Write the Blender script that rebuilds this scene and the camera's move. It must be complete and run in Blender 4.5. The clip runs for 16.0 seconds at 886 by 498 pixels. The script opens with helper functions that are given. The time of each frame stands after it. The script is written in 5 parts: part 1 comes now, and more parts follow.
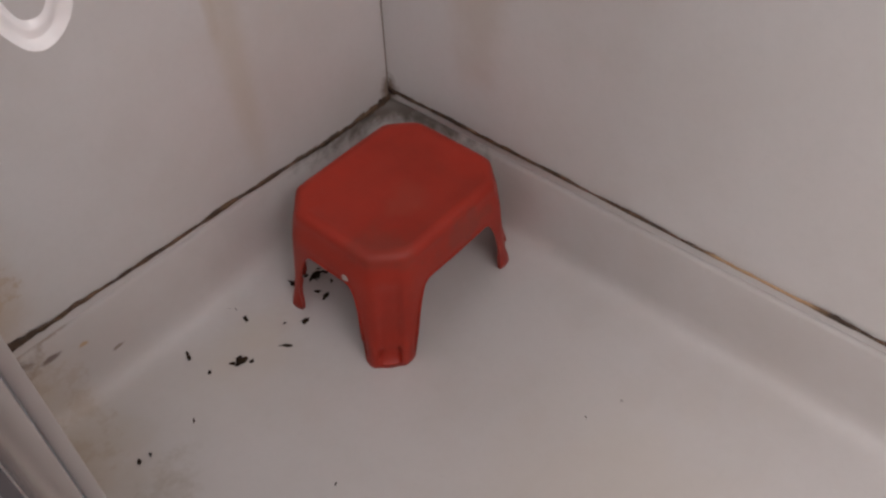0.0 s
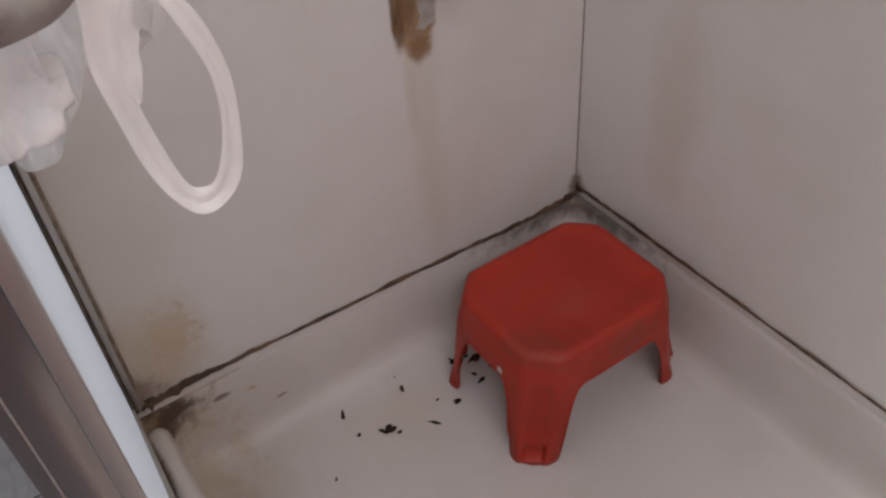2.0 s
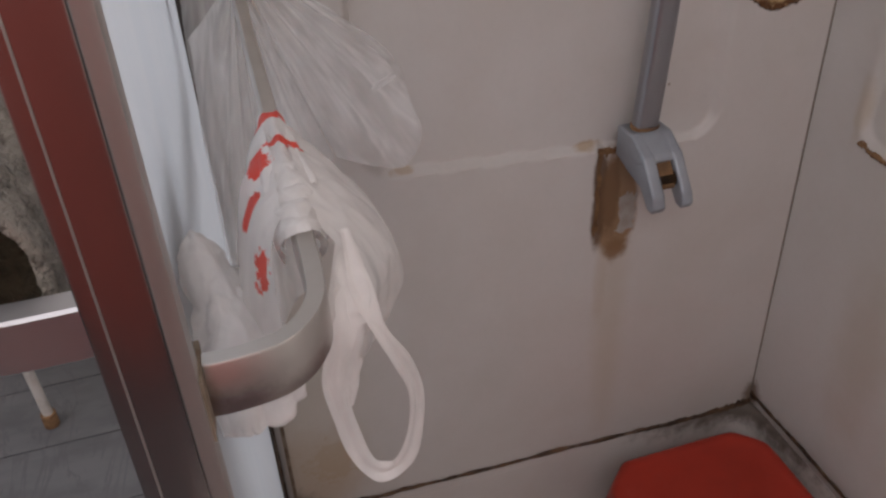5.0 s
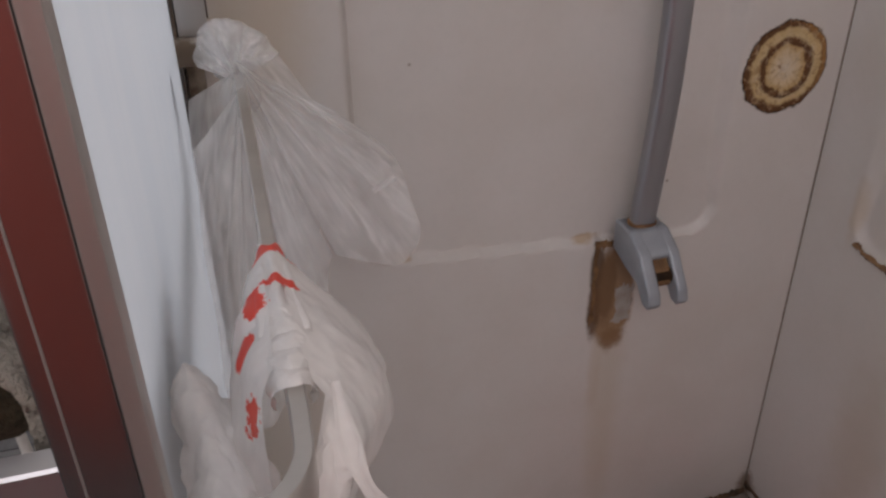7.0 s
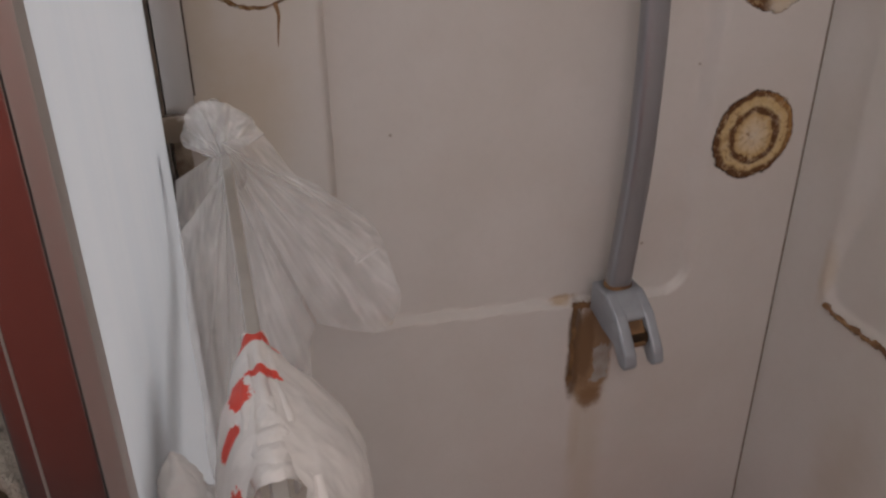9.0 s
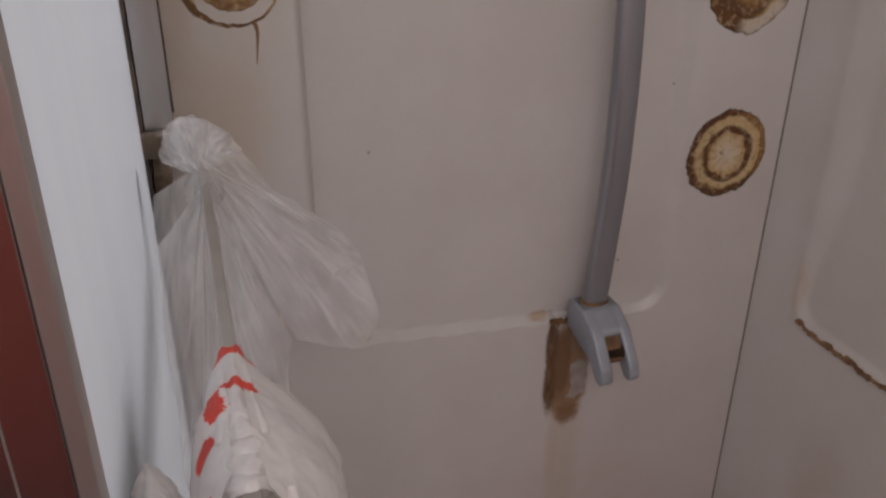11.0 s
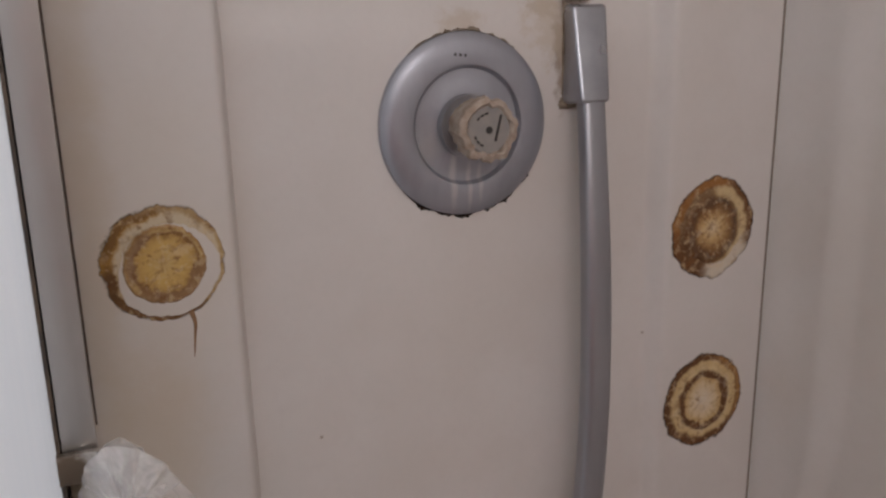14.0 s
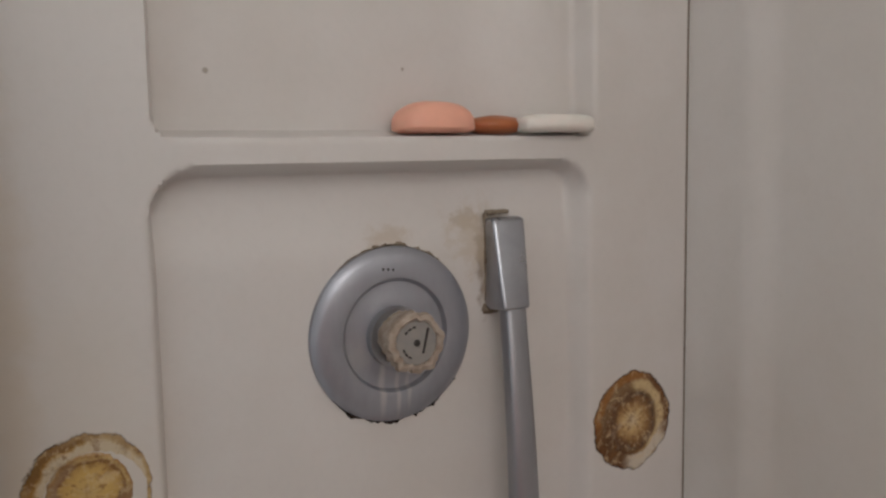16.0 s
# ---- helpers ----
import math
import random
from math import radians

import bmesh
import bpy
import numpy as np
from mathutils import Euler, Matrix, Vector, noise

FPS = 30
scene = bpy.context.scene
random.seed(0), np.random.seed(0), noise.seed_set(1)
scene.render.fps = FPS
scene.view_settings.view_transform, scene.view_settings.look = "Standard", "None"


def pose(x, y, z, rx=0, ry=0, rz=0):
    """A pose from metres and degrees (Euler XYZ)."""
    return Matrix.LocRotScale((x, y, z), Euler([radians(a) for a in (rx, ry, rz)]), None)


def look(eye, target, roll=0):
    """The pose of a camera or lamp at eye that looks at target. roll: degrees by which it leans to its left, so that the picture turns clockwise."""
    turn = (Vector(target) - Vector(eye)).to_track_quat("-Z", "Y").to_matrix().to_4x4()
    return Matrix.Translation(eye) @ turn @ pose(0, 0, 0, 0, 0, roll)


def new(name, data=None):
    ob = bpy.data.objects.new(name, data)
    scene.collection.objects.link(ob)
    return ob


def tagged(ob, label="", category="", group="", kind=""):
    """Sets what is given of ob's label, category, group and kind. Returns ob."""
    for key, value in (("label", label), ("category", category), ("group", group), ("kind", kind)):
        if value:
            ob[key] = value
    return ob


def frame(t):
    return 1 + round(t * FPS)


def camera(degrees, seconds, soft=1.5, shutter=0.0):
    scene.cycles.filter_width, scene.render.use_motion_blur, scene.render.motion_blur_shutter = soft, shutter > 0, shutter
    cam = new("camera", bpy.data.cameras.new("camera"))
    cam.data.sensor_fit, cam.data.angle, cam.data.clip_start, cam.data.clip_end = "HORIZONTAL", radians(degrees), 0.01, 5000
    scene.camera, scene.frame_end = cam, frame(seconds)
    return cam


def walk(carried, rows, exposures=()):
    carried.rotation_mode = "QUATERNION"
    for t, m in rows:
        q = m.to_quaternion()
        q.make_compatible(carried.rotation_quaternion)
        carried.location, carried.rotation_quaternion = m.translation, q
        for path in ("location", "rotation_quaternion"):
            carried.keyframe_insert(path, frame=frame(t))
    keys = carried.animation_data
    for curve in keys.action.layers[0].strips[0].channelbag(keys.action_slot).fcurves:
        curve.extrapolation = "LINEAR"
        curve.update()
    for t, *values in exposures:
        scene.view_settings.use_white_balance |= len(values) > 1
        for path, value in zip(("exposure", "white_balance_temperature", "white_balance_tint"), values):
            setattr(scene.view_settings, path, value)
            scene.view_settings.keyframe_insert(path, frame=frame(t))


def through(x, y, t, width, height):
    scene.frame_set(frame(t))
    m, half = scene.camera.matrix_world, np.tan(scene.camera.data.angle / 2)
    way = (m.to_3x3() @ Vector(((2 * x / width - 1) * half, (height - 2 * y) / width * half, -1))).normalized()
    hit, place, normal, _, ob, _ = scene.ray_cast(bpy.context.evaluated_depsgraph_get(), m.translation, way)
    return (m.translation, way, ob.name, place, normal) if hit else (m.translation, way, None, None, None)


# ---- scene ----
cam = camera(54.5, 16.0, soft=2.5)
PATH = [
    (0, (-0.627, -0.645, 0.838), (0.391, 0.265, -0.624), -1.9),
    (0.5, (-0.608, -0.643, 0.838), (0.361, 0.363, -0.594), -2.5),
    (1, (-0.598, -0.643, 0.842), (0.314, 0.446, -0.566), -2.8),
    (1.5, (-0.597, -0.645, 0.85), (0.247, 0.527, -0.533), -3.9),
    (2, (-0.596, -0.647, 0.872), (0.168, 0.621, -0.473), -5.0),
    (2.5, (-0.594, -0.656, 0.893), (0.066, 0.721, -0.399), -6.3),
    (3, (-0.587, -0.657, 0.916), (-0.027, 0.798, -0.337), -6.9),
    (3.5, (-0.586, -0.661, 0.935), (-0.067, 0.846, -0.274), -6.1),
    (4, (-0.586, -0.658, 0.949), (-0.08, 0.883, -0.22), -4.9),
    (4.2, (-0.586, -0.658, 0.952), (-0.09, 0.893, -0.21), -4.4),
    (6.3, (-0.585, -0.643, 0.983), (-0.149, 0.993, -0.082), -1.9),
    (6.5, (-0.584, -0.642, 0.986), (-0.139, 0.997, -0.07), -1.7),
    (7, (-0.578, -0.642, 0.996), (-0.1, 1.006, -0.032), -0.9),
    (7.5, (-0.575, -0.644, 1.003), (-0.077, 1.009, -0.006), -0.6),
    (8, (-0.575, -0.647, 1.011), (-0.064, 1.013, 0.019), -0.4),
    (8.5, (-0.576, -0.647, 1.017), (-0.056, 1.023, 0.047), -0.5),
    (9, (-0.577, -0.647, 1.022), (-0.046, 1.034, 0.077), -0.4),
    (11.5, (-0.576, -0.654, 1.023), (0.021, 1.038, 0.139), 0.3),
    (12, (-0.577, -0.648, 1.029), (0.044, 1.056, 0.187), 0.1),
    (12.5, (-0.581, -0.631, 1.033), (0.071, 1.091, 0.253), -0.3),
    (13, (-0.575, -0.596, 1.04), (0.096, 1.147, 0.325), -0.7),
    (13.5, (-0.57, -0.573, 1.048), (0.15, 1.185, 0.421), -1.0),
    (14, (-0.568, -0.561, 1.066), (0.221, 1.204, 0.553), -1.2),
    (14.5, (-0.573, -0.559, 1.083), (0.279, 1.207, 0.689), -1.0),
    (15, (-0.575, -0.56, 1.103), (0.309, 1.204, 0.777), -1.3),
    (15.5, (-0.574, -0.566, 1.117), (0.355, 1.186, 0.855), -1.2),
    (16, (-0.576, -0.568, 1.125), (0.405, 1.162, 0.914), -1.0),
]
EXPOSURES = [(0.0, 0.12, 6450, 8), (1.0, 0.14, 6450, 7), (2.5, -0.04, 6500, 9), (3.5, -0.45, 6700, 10), (4.0, -0.48, 6700, 11), (6.5, -0.51, 6650, 11), (8.0, -0.60, 6950, 11), (9.0, -0.63, 7050, 11), (11.5, -0.65, 6850, 13), (13.0, -0.73, 7050, 10), (14.0, -0.44, 6900, 11), (15.0, -0.40, 6850, 6), (16.0, -0.47, 6900, 4)]
walk(cam, [(t, look(eye, target, roll)) for t, eye, target, roll in PATH], EXPOSURES)

# ---- world and lights ----
world = bpy.data.worlds.new("world")
scene.world = world
world.use_nodes = True
wnt = world.node_tree
sky = wnt.nodes.new("ShaderNodeTexSky")
sky.sky_type = "NISHITA"
sky.sun_disc = False
sky.sun_elevation, sky.sun_rotation = radians(38), radians(250)
wnt.nodes["Background"].inputs["Strength"].default_value = 0.12
wnt.links.new(sky.outputs[0], wnt.nodes["Background"].inputs["Color"])


def area_lamp(name, eye, target, sx, sy, watts, colour):
    d = bpy.data.lights.new(name, "AREA")
    d.shape, d.size, d.size_y, d.energy, d.color = "RECTANGLE", sx, sy, watts, colour
    ob = new(name, d)
    ob.matrix_world = look(eye, target)
    return ob


# daylight lamps in two unseen window openings; the south lamp is an added fill
area_lamp("unseen_window_daylight", (-1.93, 0.05, 1.90), (-0.3, -0.14, 0.80), 1.75, 0.6, 32, (0.99, 0.96, 1.0))
area_lamp("unseen_window_daylight", (-0.72, -1.53, 1.82), (-0.42, -0.2, 0.80), 0.80, 0.66, 10.2, (1.0, 0.94, 0.965))


# ---- material helpers ----
def lerp_col(nt, fac, a, b):
    n = nt.nodes.new("ShaderNodeMix")
    n.data_type = "RGBA"
    for sock, v in ((n.inputs[0], fac), (n.inputs[6], a), (n.inputs[7], b)):
        if isinstance(v, bpy.types.NodeSocket):
            nt.links.new(v, sock)
        elif isinstance(v, (int, float)):
            sock.default_value = v
        else:
            sock.default_value = (*v, 1)
    return n.outputs[2]


def maths(nt, op, a, b=0.0, c=0.0):
    n = nt.nodes.new("ShaderNodeMath")
    n.operation = op
    for sock, v in zip(n.inputs, (a, b, c)):
        if isinstance(v, bpy.types.NodeSocket):
            nt.links.new(v, sock)
        else:
            sock.default_value = v
    return n.outputs[0]


def ramp01(nt, v, lo, hi):
    n = nt.nodes.new("ShaderNodeMapRange")
    n.interpolation_type = "SMOOTHSTEP"
    nt.links.new(v, n.inputs[0])
    n.inputs[1].default_value, n.inputs[2].default_value = lo, hi
    return n.outputs[0]


def place(nt):
    for n in nt.nodes:
        if n.type == "TEX_COORD":
            return n.outputs["Object"]
    return nt.nodes.new("ShaderNodeTexCoord").outputs["Object"]


def grain(nt, scale, detail=4.0, rough=0.55, stretch=(1, 1, 1), distort=0.0):
    m = nt.nodes.new("ShaderNodeMapping")
    nt.links.new(place(nt), m.inputs[0])
    m.inputs["Scale"].default_value = stretch
    n = nt.nodes.new("ShaderNodeTexNoise")
    nt.links.new(m.outputs[0], n.inputs["Vector"])
    n.inputs["Scale"].default_value, n.inputs["Detail"].default_value = scale, detail
    n.inputs["Roughness"].default_value, n.inputs["Distortion"].default_value = rough, distort
    return n.outputs[0]


def stain(nt, centre, radii, ragged=0.6, scale=30.0, soft=(0.55, 1.05), stretch=(1, 1, 1)):
    """A mask, 1 inside an uneven patch round centre, 0 outside."""
    sub = nt.nodes.new("ShaderNodeVectorMath")
    sub.operation = "SUBTRACT"
    nt.links.new(place(nt), sub.inputs[0])
    sub.inputs[1].default_value = centre
    div = nt.nodes.new("ShaderNodeVectorMath")
    div.operation = "DIVIDE"
    nt.links.new(sub.outputs[0], div.inputs[0])
    div.inputs[1].default_value = radii
    ln = nt.nodes.new("ShaderNodeVectorMath")
    ln.operation = "LENGTH"
    nt.links.new(div.outputs[0], ln.inputs[0])
    g = grain(nt, scale, 5, 0.65, stretch)
    d = maths(nt, "MULTIPLY_ADD", maths(nt, "SUBTRACT", g, 0.5), ragged * 2, ln.outputs["Value"])
    n = nt.nodes.new("ShaderNodeMapRange")
    n.interpolation_type = "SMOOTHSTEP"
    nt.links.new(d, n.inputs[0])
    n.inputs[1].default_value, n.inputs[2].default_value = soft
    n.inputs[3].default_value, n.inputs[4].default_value = 1.0, 0.0
    return n.outputs[0]


def material(name, base, rough=0.5, metal=0.0, other=None, scale=12.0, amount=0.5, fine=180.0, bump=0.05, bump_depth=0.001,
             stains=(), spec=0.5, stretch=(1, 1, 1), rough_vary=0.12):
    """A surface with a slow change of colour, fine grain, relief, and stains: rows of (centre, radii, colour, strength, ragged, scale, soft)."""
    m = bpy.data.materials.new(name)
    m.use_nodes = True
    nt = m.node_tree
    p = nt.nodes["Principled BSDF"]
    other = other or tuple(c * 0.8 for c in base)
    slow = grain(nt, scale, 4, 0.6, stretch)
    col = lerp_col(nt, maths(nt, "MULTIPLY", ramp01(nt, slow, 0.35, 0.7), amount), base, other)
    fin = grain(nt, fine, 3, 0.6, stretch)
    col = lerp_col(nt, maths(nt, "MULTIPLY", ramp01(nt, fin, 0.4, 0.8), amount * 0.12), col, tuple(c * 0.7 for c in base))
    rgh = maths(nt, "MULTIPLY_ADD", slow, rough_vary * 2, rough - rough_vary)
    for row in stains:
        centre, radii, colour, strength, ragged, sc, soft = row
        mask = maths(nt, "MULTIPLY", stain(nt, centre, radii, ragged, sc, soft), strength)
        col = lerp_col(nt, mask, col, colour)
        rgh = maths(nt, "MAXIMUM", rgh, maths(nt, "MULTIPLY", mask, 0.7))
    nt.links.new(col, p.inputs["Base Color"])
    nt.links.new(rgh, p.inputs["Roughness"])
    p.inputs["Metallic"].default_value = metal
    p.inputs["Specular IOR Level"].default_value = spec
    if bump:
        b = nt.nodes.new("ShaderNodeBump")
        b.inputs["Strength"].default_value, b.inputs["Distance"].default_value = bump, bump_depth
        nt.links.new(maths(nt, "ADD", fin, maths(nt, "MULTIPLY", slow, 2.0)), b.inputs["Height"])
        nt.links.new(b.outputs[0], p.inputs["Normal"])
    return m


# ---- mesh helpers ----
def finish(bm, name, smooth=True):
    me = bpy.data.meshes.new(name)
    bmesh.ops.recalc_face_normals(bm, faces=bm.faces)
    bm.to_mesh(me)
    bm.free()
    if smooth:
        for poly in me.polygons:
            poly.use_smooth = True
    return me


def part(name, bm, mat, parent=None, label="", smooth=True, sharp=40):
    me = finish(bm, name, smooth)
    if smooth and sharp:
        me.set_sharp_from_angle(angle=radians(sharp))
    me.materials.append(mat)
    ob = new(name, me)
    if parent:
        ob.parent = parent
        ob.matrix_parent_inverse = parent.matrix_world.inverted()
    if label:
        tagged(ob, label)
    return ob


def thing(name, at, label, category, group="", kind=""):
    ob = new(name)
    ob.empty_display_size = 0.05
    ob.matrix_world = Matrix.Translation(at)
    return tagged(ob, label, category, group, kind)


def box(bm, x0, x1, y0, y1, z0, z1, bevel=0.0):
    got = bmesh.ops.create_cube(bm, size=1.0)
    for v in got["verts"]:
        v.co = Vector((x0 + (v.co.x + 0.5) * (x1 - x0), y0 + (v.co.y + 0.5) * (y1 - y0), z0 + (v.co.z + 0.5) * (z1 - z0)))
    if bevel:
        edges = list({e for v in got["verts"] for e in v.link_edges})
        bmesh.ops.bevel(bm, geom=edges, offset=bevel, segments=2, affect="EDGES", profile=0.6)
    return bm


def boxed(*a, bevel=0.0):
    return box(bmesh.new(), *a, bevel=bevel)


def sheet(nu, nv, fn, bm=None, wrap=False, mapped=False):
    """A grid of points fn(u, v), u and v from 0 to 1."""
    bm = bm or bmesh.new()
    uv = bm.loops.layers.uv.new("UVMap") if mapped else None
    rows = [[bm.verts.new(fn(i / nu, j / nv)) for j in range(nv if wrap else nv + 1)] for i in range(nu + 1)]
    for i in range(nu):
        for j in range(nv):
            k = (j + 1) % nv if wrap else j + 1
            face = bm.faces.new((rows[i][j], rows[i + 1][j], rows[i + 1][k], rows[i][k]))
            if uv:
                for lp, (a, b) in zip(face.loops, ((i, j), (i + 1, j), (i + 1, j + 1), (i, j + 1))):
                    lp[uv].uv = (b / nv, a / nu)
    return bm


def lathe(profile, n=64, wobble=None, bm=None):
    """Turns (radius, height) round z. wobble(angle) scales the radius."""
    bm = bm or bmesh.new()
    rows = []
    for r, h in profile:
        rows.append([bm.verts.new((r * (wobble(a) if wobble else 1) * math.cos(a), r * (wobble(a) if wobble else 1) * math.sin(a), h))
                     for a in (2 * math.pi * k / n for k in range(n))])
    for a, b in zip(rows, rows[1:]):
        for k in range(n):
            bm.faces.new((a[k], a[(k + 1) % n], b[(k + 1) % n], b[k]))
    for ring in (rows[0], rows[-1]):
        bm.faces.new(ring)
    return bm


def smooth_path(points, n):
    """n + 1 points on a smooth line through the given ones."""
    pts = [Vector(p) for p in points]
    out = []
    for i in range(n + 1):
        t = i / n * (len(pts) - 1)
        k = min(int(t), len(pts) - 2)
        f = t - k
        p0, p1, p2, p3 = pts[max(k - 1, 0)], pts[k], pts[k + 1], pts[min(k + 2, len(pts) - 1)]
        out.append(0.5 * (2 * p1 + (p2 - p0) * f + (2 * p0 - 5 * p1 + 4 * p2 - p3) * f * f + (3 * p1 - p0 - 3 * p2 + p3) * f ** 3))
    return out


def sweep(points, section, n=60, side=(0, 0, 1), bm=None, scale=None, closed_path=False):
    """Sweeps a closed section of (across, along side) points down a smooth line."""
    bm = bm or bmesh.new()
    line = smooth_path(points, n)
    rings = []
    for i, p in enumerate(line):
        d = (line[min(i + 1, n)] - line[max(i - 1, 0)]).normalized()
        if closed_path and i in (0, n):
            d = (line[1] - line[n - 1]).normalized()
        up = Vector(side)
        up = (up - d * up.dot(d)).normalized()
        acr = d.cross(up)
        k = scale(i / n) if scale else 1.0
        rings.append([bm.verts.new(p + acr * a * k + up * b * k) for a, b in section])
    m = len(section)
    for a, b in zip(rings, rings[1:]):
        for k in range(m):
            bm.faces.new((a[k], a[(k + 1) % m], b[(k + 1) % m], b[k]))
    if not closed_path:
        bm.faces.new(rings[0])
        bm.faces.new(rings[-1])
    return bm


def oval(a, b, n=12, power=1.0):
    f = lambda v: math.copysign(abs(v) ** power, v)
    return [(a * f(math.cos(2 * math.pi * k / n)), b * f(math.sin(2 * math.pi * k / n))) for k in range(n)]


def step(v, lo, hi):
    t = min(max((v - lo) / (hi - lo), 0.0), 1.0)
    return t * t * (3 - 2 * t)


def nz(x, y, z, s=1.0):
    return noise.noise(Vector((x * s, y * s, z * s)))


def ridged(p, s):
    total, amp = 0.0, 1.0
    q = Vector(p) * s
    for _ in range(4):
        total += amp * (1 - 2 * abs(noise.noise(q)))
        q, amp = q * 2.1 + Vector((3.1, 1.7, 5.3)), amp * 0.5
    return total / 1.9


# ---- materials ----
BROWN, OCHRE = (0.10, 0.055, 0.03), (0.52, 0.40, 0.25)
ACRYLIC, ACRYLIC_OLD = (0.63, 0.60, 0.575), (0.57, 0.53, 0.49)
SPECKS = ((-0.4184, 1.1881, 0.0028), (-0.2649, 1.1942, 0.0020), (-0.4137, 0.7657, 0.0020), (-0.465, 0.7121, 0.0022), (-0.1634, 0.6243, 0.0022), (-0.1238, 0.8004, 0.0018))
panel_north_mat = material("aged_acrylic_north", ACRYLIC, 0.38, other=ACRYLIC_OLD, scale=5, amount=0.7, fine=150, bump=0.06, stains=(
    ((-0.55, 0, 0.24), (0.07, 1, 0.09), (0.44, 0.30, 0.18), 0.6, 0.5, 25, (0.2, 1.1)),
    ((-0.530, 0, 0.255), (0.055, 1, 0.06), (0.42, 0.28, 0.15), 0.50, 0.9, 75, (0.38, 0.58)),
    ((-0.60, 0, 0.20), (0.06, 1, 0.035), BROWN, 0.85, 0.6, 45, (0.4, 1.0)),
    ((-0.60, 0, 0.45), (0.022, 1, 0.35), OCHRE, 0.5, 0.5, 20, (0.3, 1.1)),
    ((-0.212, 0, 0.36), (0.026, 1, 0.20), (0.48, 0.40, 0.28), 0.34, 0.35, 18, (0.2, 1.1)),
    ((-0.214, 0, 0.506), (0.025, 1, 0.069), (0.29, 0.175, 0.09), 0.95, 0.22, 70, (0.75, 1.05)),
    ((-0.2345, 0, 0.545), (0.0085, 1, 0.034), (0.10, 0.052, 0.022), 0.92, 0.3, 90, (0.6, 1.1)),
    ((-0.2345, 0, 0.495), (0.0085, 1, 0.040), (0.12, 0.062, 0.028), 0.9, 0.35, 90, (0.6, 1.1)),
    ((-0.222, 0, 0.520), (0.012, 1, 0.055), (0.17, 0.092, 0.042), 0.85, 0.4, 80, (0.55, 1.1)),
    ((-0.212, 0, 0.455), (0.020, 1, 0.018), (0.22, 0.12, 0.055), 0.8, 0.6, 80, (0.4, 1.0)),
    ((-0.228, 0, 0.42), (0.010, 1, 0.08), (0.44, 0.31, 0.17), 0.20, 0.5, 30, (0.2, 1.0)),
    ((-0.56, 0, 0.40), (0.11, 1, 0.30), (0.53, 0.465, 0.365), 0.5, 0.4, 8, (0.1, 1.1)),
    ((-0.2065, 0.018, 1.040), (0.009, 1, 0.050), (0.24, 0.17, 0.11), 0.75, 0.9, 80, (0.3, 0.9)),
    ((-0.2200, 0.018, 1.075), (0.022, 1, 0.016), (0.40, 0.33, 0.25), 0.6, 1.0, 120, (0.3, 0.8)),
    ((-0.247, 0.004, 0.5765), (0.022, 1, 0.0055), (0.42, 0.26, 0.10), 0.6, 0.7, 90, (0.3, 0.9)),
    ((-0.43, 0.004, 0.588), (0.016, 1, 0.004), (0.42, 0.26, 0.10), 0.45, 0.8, 90, (0.3, 0.9)),
    ((-0.515, 0, 0.93), (0.075, 1, 0.16), (0.56, 0.48, 0.37), 0.32, 0.4, 14, (0.1, 1.1)),
    ((-0.556, 0, 0.95), (0.022, 1, 0.30), (0.52, 0.42, 0.28), 0.36, 0.7, 28, (0.1, 1.1)),
    ((-0.53, 0, 0.80), (0.05, 1, 0.10), (0.50, 0.39, 0.26), 0.5, 0.5, 20, (0.1, 1.1)),
    ((0.0, 0, 0.178), (0.016, 1, 0.034), (0.16, 0.095, 0.05), 0.8, 0.5, 90, (0.3, 1.0)),
    *[((x, 0.02, z), (size, 1, size), (0.30, 0.25, 0.20), 0.8, 0.3, 60, (0.4, 1.0)) for x, z, size in SPECKS],
    ((-0.208, 0.018, 1.06), (0.05, 1, 0.05), (0.50, 0.42, 0.32), 0.55, 0.8, 90, (0.2, 0.75)),
    ((-0.29, 0.018, 1.065), (0.03, 1, 0.018), (0.45, 0.36, 0.26), 0.5, 0.8, 90, (0.2, 0.8)),
))
# base lifted above the north panel's, making up for weaker light here
panel_east_mat = material("aged_acrylic_east", (0.68, 0.65, 0.625), 0.4, other=(0.62, 0.58, 0.54), scale=4, amount=0.7, fine=150, bump=0.06, stains=(
    ((0.01, -0.14, 0.36), (1, 0.05, 0.16), (0.50, 0.40, 0.30), 0.4, 0.5, 14, (0.1, 1.1)),
    ((0.0, 0.0, 0.178), (1, 0.020, 0.034), (0.16, 0.095, 0.05), 0.8, 0.5, 90, (0.3, 1.0)),
    ((0.02, -0.062, 0.60), (1, 0.012, 0.05), OCHRE, 0.4, 0.5, 40, (0.2, 1.0)),
    ((0.02, -0.20, 0.75), (1, 0.2, 0.6), (0.58, 0.51, 0.43), 0.35, 0.5, 9, (0.1, 1.1)),
))
